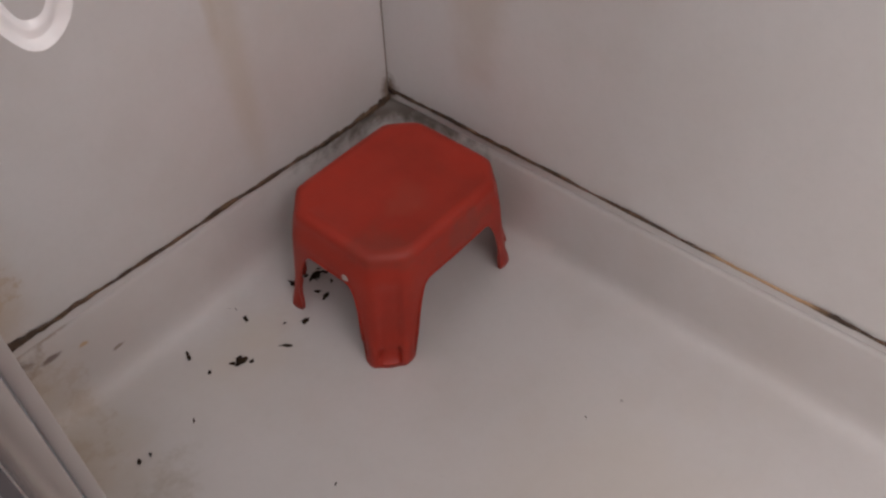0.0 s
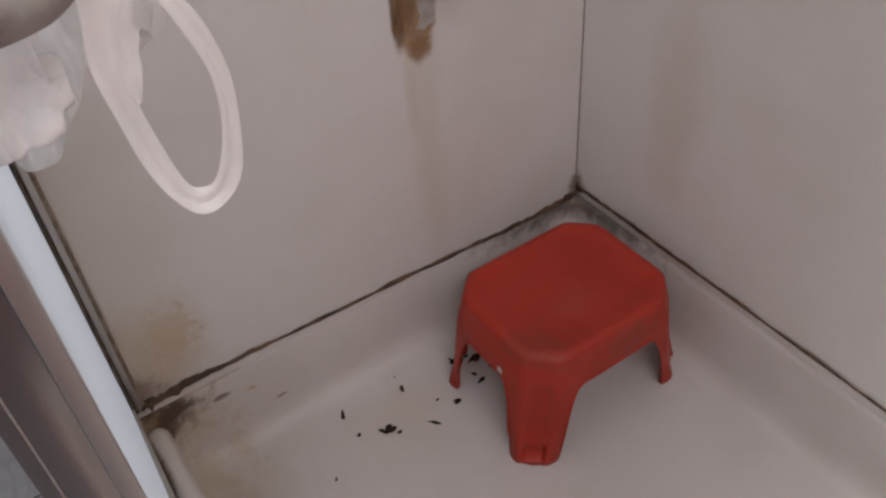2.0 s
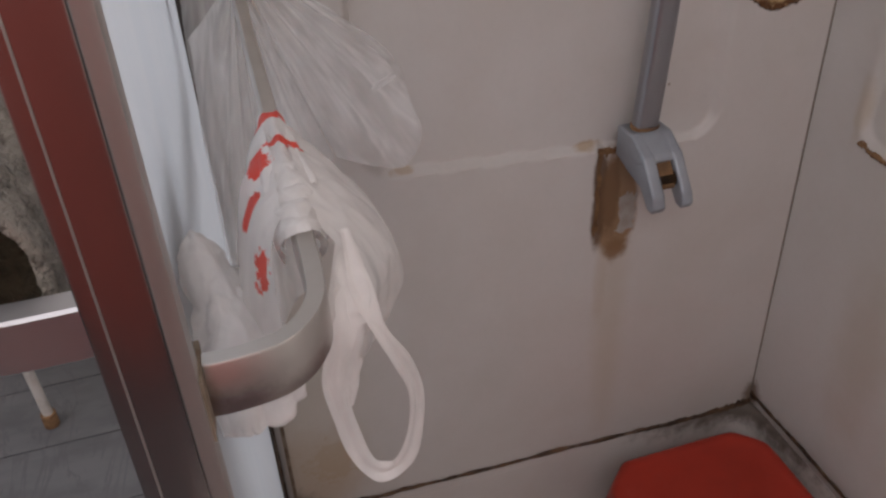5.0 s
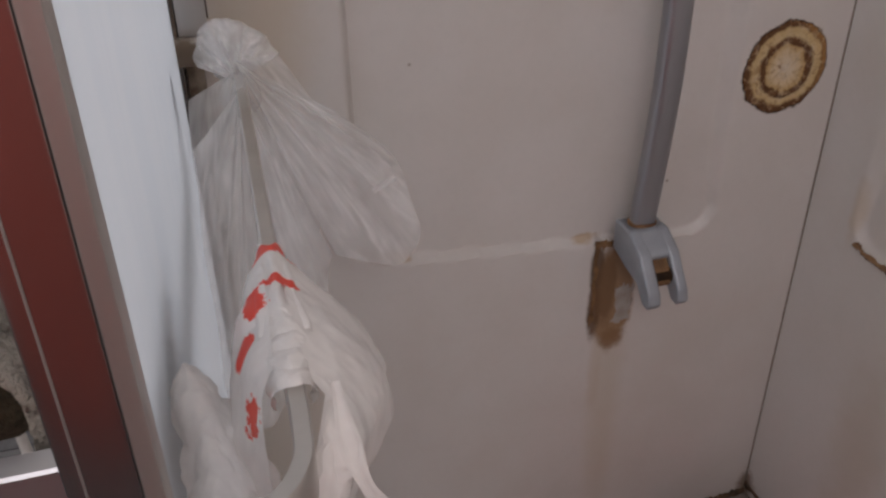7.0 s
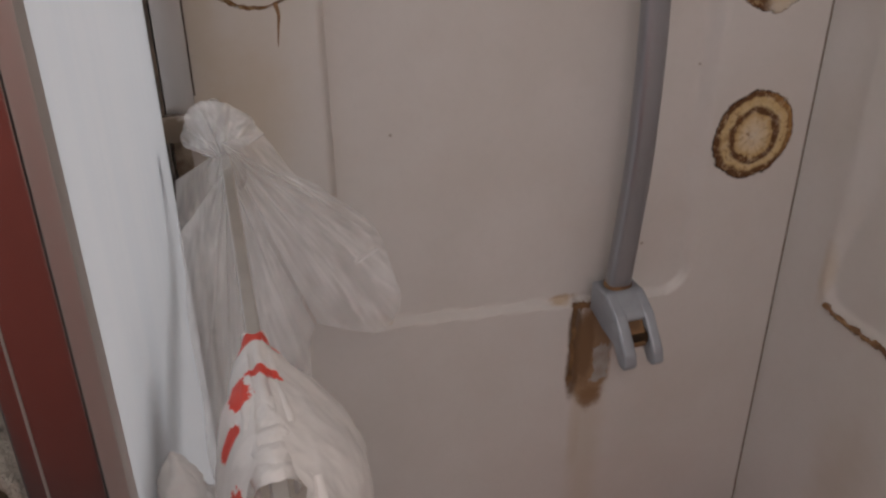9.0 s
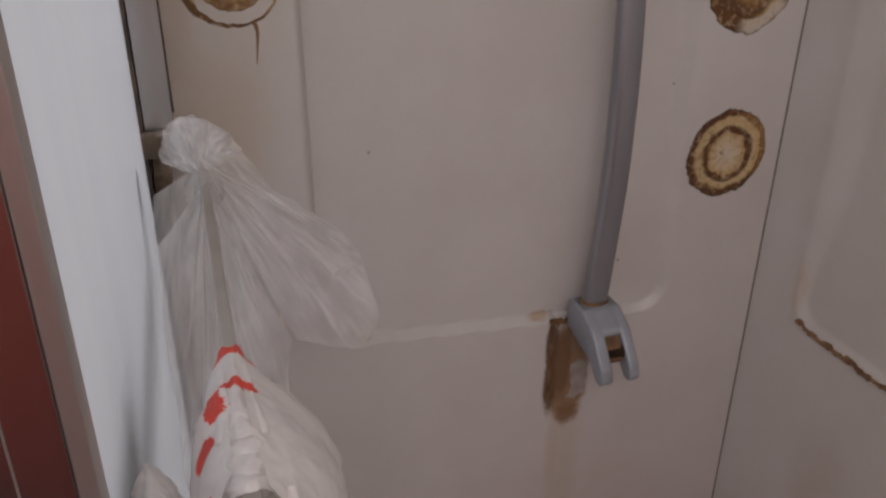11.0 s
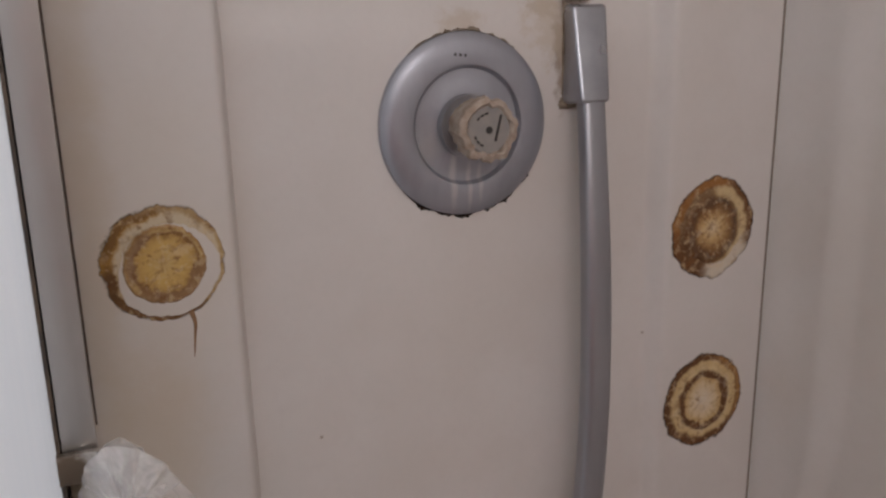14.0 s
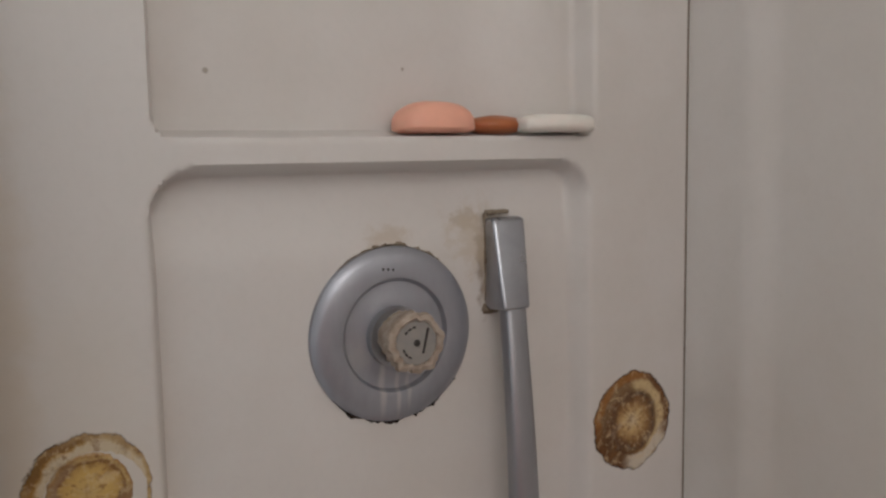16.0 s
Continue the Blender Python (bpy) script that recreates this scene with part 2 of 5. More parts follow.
tray_mat = material("aged_acrylic_tray", (0.575, 0.54, 0.515), 0.47, other=(0.51, 0.465, 0.425), scale=6, amount=0.6, fine=140, bump=0.05, stains=(
    ((-0.56, -0.06, 0.1), (0.10, 0.13, 0.2), (0.46, 0.36, 0.23), 0.45, 0.5, 22, (0.2, 1.1)),
    ((-0.50, -0.15, 0.04), (0.06, 0.05, 0.05), (0.30, 0.24, 0.16), 0.42, 0.9, 30, (0.2, 0.8)),
    ((-0.594, -0.09, 0.184), (0.011, 0.075, 0.02), (0.12, 0.068, 0.034), 0.9, 0.6, 40, (0.3, 1.0)),
    ((-0.590, -0.005, 0.158), (0.090, 0.080, 0.060), (0.17, 0.10, 0.05), 0.95, 0.7, 40, (0.30, 0.95)),
    ((-0.575, -0.02, 0.135), (0.032, 0.05, 0.018), (0.11, 0.06, 0.03), 0.9, 0.8, 60, (0.3, 0.9)),
    ((-0.470, -0.0, 0.128), (0.008, 0.05, 0.005), (0.46, 0.26, 0.08), 0.7, 0.7, 80, (0.3, 0.9)),
    ((-0.565, 0.0, 0.150), (0.050, 0.07, 0.028), (0.06, 0.034, 0.018), 0.9, 0.9, 55, (0.35, 0.9)),
    ((-0.505, -0.0, 0.137), (0.018, 0.05, 0.006), (0.16, 0.11, 0.09), 0.85, 0.8, 60, (0.3, 0.8)),
    ((-0.44, -0.0, 0.095), (0.012, 0.05, 0.004), (0.2, 0.14, 0.1), 0.8, 0.8, 60, (0.3, 0.8)),
    ((-0.50, -0.0, 0.165), (0.05, 0.05, 0.008), (0.3, 0.22, 0.16), 0.7, 0.9, 50, (0.3, 0.8)),
    ((-0.600, -0.09, 0.16), (0.016, 0.07, 0.05), (0.22, 0.13, 0.07), 0.85, 0.8, 40, (0.3, 0.95)),
    ((0.0, 0.0, 0.165), (0.19, 0.19, 0.042), (0.10, 0.075, 0.055), 0.9, 0.7, 45, (0.25, 1.0)),
    ((-0.53, -0.04, 0.10), (0.08, 0.09, 0.10), (0.36, 0.25, 0.14), 0.28, 1.0, 40, (0.30, 0.65)),
    ((-0.33, -0.08, 0.03), (0.10, 0.06, 0.05), (0.52, 0.44, 0.34), 0.4, 0.6, 18, (0.2, 1.0)),
    ((-0.25, -0.5, 0.03), (0.25, 0.2, 0.05), (0.55, 0.49, 0.42), 0.4, 0.6, 10, (0.2, 1.0)),
))
seal_mat = material("mouldy_sealant", (0.050, 0.030, 0.018), 0.75, other=(0.19, 0.11, 0.06), scale=40, amount=0.9, fine=400, bump=0.5, bump_depth=0.002, stains=(
    ((0.0, -0.51, 0.18), (1, 0.07, 0.1), (0.50, 0.32, 0.18), 0.9, 0.3, 30, (0.6, 1.0)),
))
groove_mat = material("dark_groove", (0.21, 0.17, 0.14), 0.8, scale=60, bump=0)
red_mat = material("worn_red_plastic", (0.37, 0.031, 0.016), 0.46, other=(0.29, 0.025, 0.013), scale=14, amount=0.7, fine=260, bump=0.08, stains=(
    ((-0.23, -0.20, 0.2), (0.05, 0.05, 0.02), (0.22, 0.045, 0.03), 0.45, 0.9, 40, (0.3, 0.9)),
    ((-0.13, -0.245, 0.18), (0.08, 0.03, 0.03), (0.20, 0.05, 0.035), 0.55, 0.9, 50, (0.3, 0.9)),
    ((-0.155, -0.17, 0.21), (0.05, 0.04, 0.02), (0.33, 0.05, 0.03), 0.5, 0.9, 30, (0.2, 0.8)),
), rough_vary=0.1, spec=0.3)
alu_mat = material("dull_aluminium", (0.52, 0.50, 0.48), 0.42, 0.85, other=(0.40, 0.38, 0.36), scale=20, amount=0.5, stretch=(1, 1, 0.15), bump=0.05)
handle_mat = material("brushed_aluminium_handle", (0.62, 0.60, 0.57), 0.36, 0.85, other=(0.50, 0.48, 0.45), scale=25, amount=0.5, bump=0.06, stains=(
    ((-0.588, -0.468, 0.7925), (0.040, 0.02, 0.0095), (0.22, 0.165, 0.155), 0.65, 0.6, 60, (0.4, 1.1)),
    ((-0.583, -0.050, 0.806), (0.024, 0.012, 0.03), (0.13, 0.085, 0.05), 0.9, 0.5, 90, (0.5, 1.0)),
    ((-0.606, -0.468, 0.796), (0.010, 0.02, 0.014), (0.20, 0.12, 0.07), 0.8, 0.6, 90, (0.3, 1.0)),
    ((-0.594, -0.469, 0.795), (0.016, 0.02, 0.006), (0.22, 0.17, 0.18), 0.8, 0.9, 120, (0.3, 0.9)),
))
stile_mat = material("polished_metal_stile", (0.50, 0.46, 0.45), 0.20, 1.0, other=(0.42, 0.38, 0.37), scale=18, amount=0.7, fine=300, bump=0.03, stretch=(1, 1, 0.3), rough_vary=0.06)
chrome_mat = material("dulled_chrome", (0.40, 0.41, 0.44), 0.30, 0.9, other=(0.30, 0.31, 0.34), scale=30, amount=0.6, bump=0.04)
plate_mat = material("limescaled_chrome_plate", (0.36, 0.37, 0.41), 0.40, 0.65, other=(0.28, 0.285, 0.31), scale=25, amount=0.8, bump=0.08, stretch=(1, 1, 0.35), stains=(
    ((-0.302, 0.0, 0.950), (0.004, 1, 0.030), (0.62, 0.60, 0.58), 0.55, 0.5, 60, (0.2, 1.0)),
    ((-0.289, 0.0, 0.946), (0.003, 1, 0.026), (0.62, 0.60, 0.58), 0.55, 0.5, 60, (0.2, 1.0)),
    ((-0.280, 0.0, 0.948), (0.003, 1, 0.022), (0.62, 0.60, 0.58), 0.45, 0.5, 60, (0.2, 1.0)),
    ((-0.320, 0.0, 0.980), (0.016, 1, 0.030), (0.50, 0.49, 0.47), 0.35, 0.8, 50, (0.2, 0.9)),
))
rail_mat = material("dull_grey_tube", (0.37, 0.375, 0.40), 0.34, 0.85, other=(0.30, 0.305, 0.325), scale=30, amount=0.5, bump=0.03, stretch=(1, 1, 0.2))
holder_mat = material("grey_plastic_holder", (0.34, 0.365, 0.40), 0.38, 0.3, other=(0.26, 0.28, 0.31), scale=40, amount=0.5, bump=0.06)
rust_mat = material("rust_residue", (0.15, 0.075, 0.035), 0.85, other=(0.34, 0.20, 0.10), scale=45, amount=1.0, fine=350, bump=0.5, bump_depth=0.002)
umber_mat = material("umber_grime_and_shade", (0.13, 0.07, 0.032), 0.85, other=(0.26, 0.145, 0.065), scale=60, amount=0.9, bump=0.5)
debris_and_shade_mat = material("dark_debris_and_shade", (0.018, 0.012, 0.008), 0.9, other=(0.045, 0.027, 0.014), scale=120, amount=0.8, bump=0.4, spec=0.15)
plaster_mat = material("bathroom_plaster", (0.80, 0.78, 0.75), 0.7, other=(0.74, 0.71, 0.67), scale=3, amount=0.6, bump=0.1)
ceiling_mat = material("ceiling_paint", (0.84, 0.83, 0.81), 0.8, other=(0.8, 0.78, 0.75), scale=2, amount=0.5, bump=0.08)


# ---- bathroom around the shower ----
FLOOR_OUT, CEIL = -0.06, 2.35


def slab(name, x0, x1, y0, y1, z0, z1, mat, label, category):
    ob = part(name, boxed(x0, x1, y0, y1, z0, z1), mat, smooth=False)
    return tagged(ob, label, category, kind="structure")


slab("wall_1", 0.08, 0.16, -1.62, 1.5, FLOOR_OUT, CEIL, plaster_mat, "plain off-white plastered bathroom wall", "wall")
slab("wall_2", -2.02, 0.16, 1.5, 1.58, FLOOR_OUT, CEIL, plaster_mat, "plain off-white plastered bathroom wall", "wall")


def wall_with_window(name, window_name, along_y, at, u0, u1, w0, w1, z0, z1):
    """A wall 8 cm thick from u0 to u1, with a window opening w0 to w1, z0 to z1."""
    bm = bmesh.new()
    for a, b, c, d in ((u0, w0, FLOOR_OUT, CEIL), (w1, u1, FLOOR_OUT, CEIL), (w0, w1, FLOOR_OUT, z0), (w0, w1, z1, CEIL)):
        if along_y:
            box(bm, at - 0.08, at, a, b, c, d)
        else:
            box(bm, a, b, at - 0.08, at, c, d)
    tagged(part(name, bm, plaster_mat, smooth=False), "unseen off-white plastered wall with an opening for a lamp", "wall", kind="structure")
    bm = bmesh.new()
    for a, b, c, d in ((w0, w0 + 0.04, z0, z1), (w1 - 0.04, w1, z0, z1), (w0 + 0.04, w1 - 0.04, z0, z0 + 0.04), (w0 + 0.04, w1 - 0.04, z1 - 0.04, z1)):
        if along_y:
            box(bm, at - 0.07, at - 0.03, a, b, c, d, 0.004)
        else:
            box(bm, a, b, at - 0.07, at - 0.03, c, d, 0.004)
    tagged(part(window_name, bm, ceiling_mat), "unseen white bathroom window frame round a lamp's opening", "window", kind="structure")


# west window assumed from the bright pane; south window added to light the panels
wall_with_window("wall_3", "window_1", True, -1.94, -1.62, 1.5, -0.85, 0.95, 1.57, 2.24)
wall_with_window("wall_4", "window_added", False, -1.54, -2.02, 0.08, -1.14, -0.30, 1.46, 2.18)
# the cupboard is unseen, added so the polished stile has dark red to reflect
maroon_mat = material("dark_red_reflected", (0.54, 0.15, 0.125), 0.45, other=(0.44, 0.115, 0.095), scale=9, amount=0.8, fine=120, bump=0.1, stretch=(1, 1, 0.2))
cupboard = thing("cupboard", (-0.80, -1.51, FLOOR_OUT), "unseen dark red box added for the door stile to reflect", "cupboard")
part("body", boxed(-1.30, -0.34, -1.536, -1.436, FLOOR_OUT, 1.12, bevel=0.004), maroon_mat, cupboard)
for x0, x1 in ((-1.285, -1.01), (-1.0, -0.355)):
    leaf = part("door", boxed(x0, x1, -1.4355, -1.418, FLOOR_OUT + 0.04, 1.10, bevel=0.003), maroon_mat, cupboard)
slab("ceiling", -2.02, 0.16, -1.62, 1.58, CEIL, CEIL + 0.08, ceiling_mat, "plain white bathroom ceiling", "ceiling")

# bathroom floor: grey marbled vinyl planks with open joints
def floor_material():
    m = material("grey_marbled_vinyl", (0.135, 0.138, 0.147), 0.45, other=(0.09, 0.093, 0.10), scale=6, amount=0.9, fine=60, bump=0.05, stretch=(1.0, 3.0, 1))
    nt = m.node_tree
    p = nt.nodes["Principled BSDF"]
    old = p.inputs["Base Color"].links[0].from_socket
    vein = grain(nt, 4.0, 6, 0.6, (2.6, 0.8, 1), 1.6)
    line = ramp01(nt, maths(nt, "ABSOLUTE", maths(nt, "SUBTRACT", vein, 0.5)), 0.0, 0.03)
    nt.links.new(lerp_col(nt, line, (0.10, 0.102, 0.11), old), p.inputs["Base Color"])
    return m


vinyl_mat = floor_material()
bathroom_floor = slab("floor", -2.02, 0.16, -1.62, 1.58, FLOOR_OUT - 0.08, FLOOR_OUT - 0.004, groove_mat, "grey marbled vinyl plank bathroom floor", "floor")

# ---- shower cubicle: moulded wall panels ----
def rounded_box_distance(u, v, u0, u1, v0, v1, r):
    a = abs(u - (u0 + u1) / 2) - (u1 - u0) / 2 + r
    b = abs(v - (v0 + v1) / 2) - (v1 - v0) / 2 + r
    return math.hypot(max(a, 0), max(b, 0)) + min(max(a, b), 0) - r


RIM = 0.164         # top edge of the tray's upstand
FLOOR = 0.041       # tray floor at its lowest


def floor_at(x, y):
    """Height of the tray floor, which falls from the walls towards the middle."""
    d = min(-x, -y, x + 0.5785)
    return FLOOR + 0.015 * (1 - step(d, 0.02, 0.21))


PANEL_TOP = 2.0


def north_depth(x, z):
    """How far the north panel lies behind its front face."""
    lift = 0.07 * (-x - 0.157) * (1 - step(z, 0.6, 0.9))
    d = rounded_box_distance(x, z - lift, -0.468, -0.110, 0.567, 1.121, 0.034)
    wide = 0.003 + 0.003 * step(z, 0.62, 0.7) + 0.009 * step(x, -0.20, -0.13) * (1 - step(z, 1.08, 1.115)) * step(z, 0.585, 0.62)
    deep = (0.011 + 0.009 * step(z, 0.62, 0.95) + 0.011 * step(z, 1.05, 1.11)) * (1 - 0.25 * step(x, -0.2, -0.12))
    low = deep * (1 - step(d, -wide, 0.0015))
    d = rounded_box_distance(x, z, -0.463, -0.104, 1.141, 1.93, 0.014)
    high = 0.040 * (1 - 0.5 * step(x, -0.22, -0.125)) * (1 - step(d, -0.0045 - 0.008 * step(x, -0.16, -0.125) * step(z, 1.146, 1.16), 0.0005))
    return low + high


def heights(fine_to):
    zs, z = [], RIM + 0.002
    while z < PANEL_TOP:
        zs.append(z)
        z += 0.003 if z < fine_to else 0.012
    return zs + [PANEL_TOP]


def north_panel():
    xs = [-0.604 + 0.6030 * k / 200 for k in range(201)]
    zs = heights(1.34)
    bm = bmesh.new()
    rows = [[bm.verts.new((x, north_depth(x, z) + 0.0007 * nz(x, 0, z, 4), z)) for x in xs] for z in zs]
    for a, b in zip(rows, rows[1:]):
        for k in range(len(xs) - 1):
            bm.faces.new((a[k], a[k + 1], b[k + 1], b[k]))
    # closed back, 8 cm behind
    back = [bm.verts.new(c) for c in ((xs[0], 0.075, zs[0]), (xs[-1], 0.075, zs[0]), (xs[-1], 0.075, zs[-1]), (xs[0], 0.075, zs[-1]))]
    bm.faces.new(back)
    for edge, a, b in ((rows[0], 0, 1), (rows[-1], 3, 2), ([r[0] for r in rows], 0, 3), ([r[-1] for r in rows], 1, 2)):
        bm.faces.new([*edge, back[b], back[a]])
    return bm


north = part("wall_north", north_panel(), panel_north_mat, sharp=55)
tagged(north, "yellowed white moulded acrylic shower wall panel with shelf recess", "wall", kind="structure")


def east_depth(y, z):
    d = rounded_box_distance(y, z, -0.80, -0.061, 0.563, 1.93, 0.03)
    return 0.006 * (1 - step(d, -0.012 - 0.026 * step(z, 0.60, 0.72), 0.002)) + 0.0022 * step(-y, 0.0, 0.05) - 0.0007 * step(-y, 0.02, 0.06)


def east_panel():
    ys = [-0.001 - 0.251 * k / 100 for k in range(101)] + [-0.252 - 0.70 * k / 70 for k in range(1, 71)]
    zs = heights(1.0)
    bm = bmesh.new()
    rows = [[bm.verts.new((0.001 + east_depth(y, z) + 0.0007 * nz(0, y, z, 4), y, z)) for y in ys] for z in zs]
    for a, b in zip(rows, rows[1:]):
        for k in range(len(ys) - 1):
            bm.faces.new((a[k], a[k + 1], b[k + 1], b[k]))
    back = [bm.verts.new(c) for c in ((0.06, ys[0], zs[0]), (0.06, ys[-1], zs[0]), (0.06, ys[-1], zs[-1]), (0.06, ys[0], zs[-1]))]
    bm.faces.new(back)
    for edge, a, b in ((rows[0], 0, 1), (rows[-1], 3, 2), ([r[0] for r in rows], 0, 3), ([r[-1] for r in rows], 1, 2)):
        bm.faces.new([*edge, back[b], back[a]])
    return bm


east = part("wall_east", east_panel(), panel_east_mat, sharp=55)
tagged(east, "stained white moulded acrylic shower wall panel", "wall", kind="structure")

# dark joint between the two panels
joint = part("trim_corner", boxed(-0.0012, 0.0010, -0.0004, 0.02, RIM + 0.002, PANEL_TOP), groove_mat, smooth=False)
tagged(joint, "dark vertical joint between two shower panels", "trim", kind="structure")


# ---- shower tray ----
def tray():
    x0, x1, y0, y1 = -0.612, 0.0335, -0.95, 0.0335
    loops = ((0.0, 0.0, 0.02), (0.0, RIM - 0.004, 0.02), (0.002, RIM, 0.02), (0.028, RIM, 0.03), (0.031, RIM - 0.002, 0.03), (0.033, RIM - 0.008, 0.032),
             (0.036, 0.11, 0.035), (0.038, 0.082, 0.04), (0.042, 0.068, 0.045), (0.049, 0.0605, 0.05), (0.060, 0.0565, 0.055), (0.08, 0.0540, 0.06),
             (0.12, 0.0505, 0.06), (0.16, 0.0460, 0.06), (0.2, 0.0425, 0.05), (0.24, FLOOR, 0.05), (0.28, FLOOR, 0.03))
    bm = bmesh.new()
    rings = []
    for inset, z, r in loops:
        ring = []
        for cx, cy, a0 in ((x1 - inset - r, y1 - inset - r, 0), (x0 + inset + r, y1 - inset - r, 90), (x0 + inset + r, y0 + inset + r, 180), (x1 - inset - r, y0 + inset + r, 270)):
            for k in range(9):
                a = radians(a0 + 90 * k / 8)
                ring.append((cx + r * math.cos(a), cy + r * math.sin(a), z))
        # straight sides get points of their own
        full = []
        for k in range(36):
            p, q = Vector(ring[k]), Vector(ring[(k + 1) % 36])
            n = 24 if k % 9 == 8 else 1
            full += [bm.verts.new(p.lerp(q, j / n)) for j in range(n)]
        rings.append(full)
    m = len(rings[0])
    for a, b in zip(rings, rings[1:]):
        for k in range(m):
            bm.faces.new((a[k], a[(k + 1) % m], b[(k + 1) % m], b[k]))
    bm.faces.new(rings[-1])
    return bm


shower_tray = thing("shower_tray", (-0.29, -0.46, 0.0), "white acrylic shower tray with brown mould in its corner", "shower tray")
part("basin", tray(), tray_mat, shower_tray, sharp=60)
ridge = sweep([(-0.582, -0.055, 0.166), (-0.581, -0.068, 0.178), (-0.583, -0.3, 0.179), (-0.587, -0.6, 0.177), (-0.587, -0.9, 0.17)],
              oval(0.012, 0.013, 14), n=60)
part("threshold_ridge", ridge, tray_mat, shower_tray)
base = part("plinth", boxed(-0.60, 0.02, -0.94, 0.02, FLOOR_OUT, 0.0), plaster_mat, shower_tray, smooth=False)


def bead(name, points, width, normal, label, seed, jag=0.6, thick=0.0018):
    """An uneven line of mouldy sealant along points, flat against a wall with that normal."""
    pts = smooth_path(points, 220)
    nrm = Vector(normal)
    bm = bmesh.new()
    rows = []
    for i, p in enumerate(pts):
        d = (pts[min(i + 1, 220)] - pts[max(i - 1, 0)]).normalized()
        s = d.cross(nrm)
        w = width(i / 220)
        up = w * (0.5 + jag * (nz(i * 0.11, seed, 0) + 0.6 * nz(i * 0.43, seed, 7)))
        dn = w * (0.5 + jag * (nz(i * 0.11, seed, 20) + 0.6 * nz(i * 0.43, seed, 27)))
        up, dn = max(up, 0.0004), max(dn, 0.0004)
        rows.append([bm.verts.new(p + s * up), bm.verts.new(p + s * up * 0.6 + nrm * thick), bm.verts.new(p - s * dn * 0.6 + nrm * thick), bm.verts.new(p - s * dn)])
    for a, b in zip(rows, rows[1:]):
        for k in range(4):
            bm.faces.new((a[k], a[(k + 1) % 4], b[(k + 1) % 4], b[k]))
    bm.faces.new(rows[0])
    bm.faces.new(rows[-1])
    ob = part(name, bm, rust_mat if name == "trim_recess" else seal_mat)
    return tagged(ob, label, "trim", kind="structure")


bead("trim_north", [(-0.60, -0.001, 0.1830), (-0.52, -0.001, 0.1815), (-0.3, -0.001, 0.1745), (-0.15, -0.001, 0.1675), (-0.06, -0.001, 0.1645), (0.0, -0.001, 0.166)],
     lambda u: 0.021 - 0.0152 * step(u, 0.05, 0.30) + 0.0065 * step(u, 0.75, 0.97), (0, -1, 0), "blackened mouldy sealant line between panel and tray", 1.3)
bead("trim_east", [(0.0005, -0.004, 0.178), (0.0005, -0.05, 0.180), (0.0005, -0.4, 0.1795), (0.0005, -0.7, 0.180), (0.0005, -0.94, 0.180)],
     lambda u: 0.011 - 0.0058 * step(u, 0.02, 0.2) - 0.0018 * step(u, 0.40, 0.48) + 0.0015 * step(u, 0.6, 0.66), (-1, 0, 0), "dark mouldy sealant line with a pale orange stretch", 4.1)
bead("trim_recess", [(0.0021, -0.068, 0.5675), (0.0021, -0.11, 0.5650), (0.0021, -0.30, 0.5635), (0.0021, -0.70, 0.5635)],
     lambda u: 0.0046, (-1, 0, 0.3), "thin brown dirt line along a moulded recess", 9.7, 0.8)


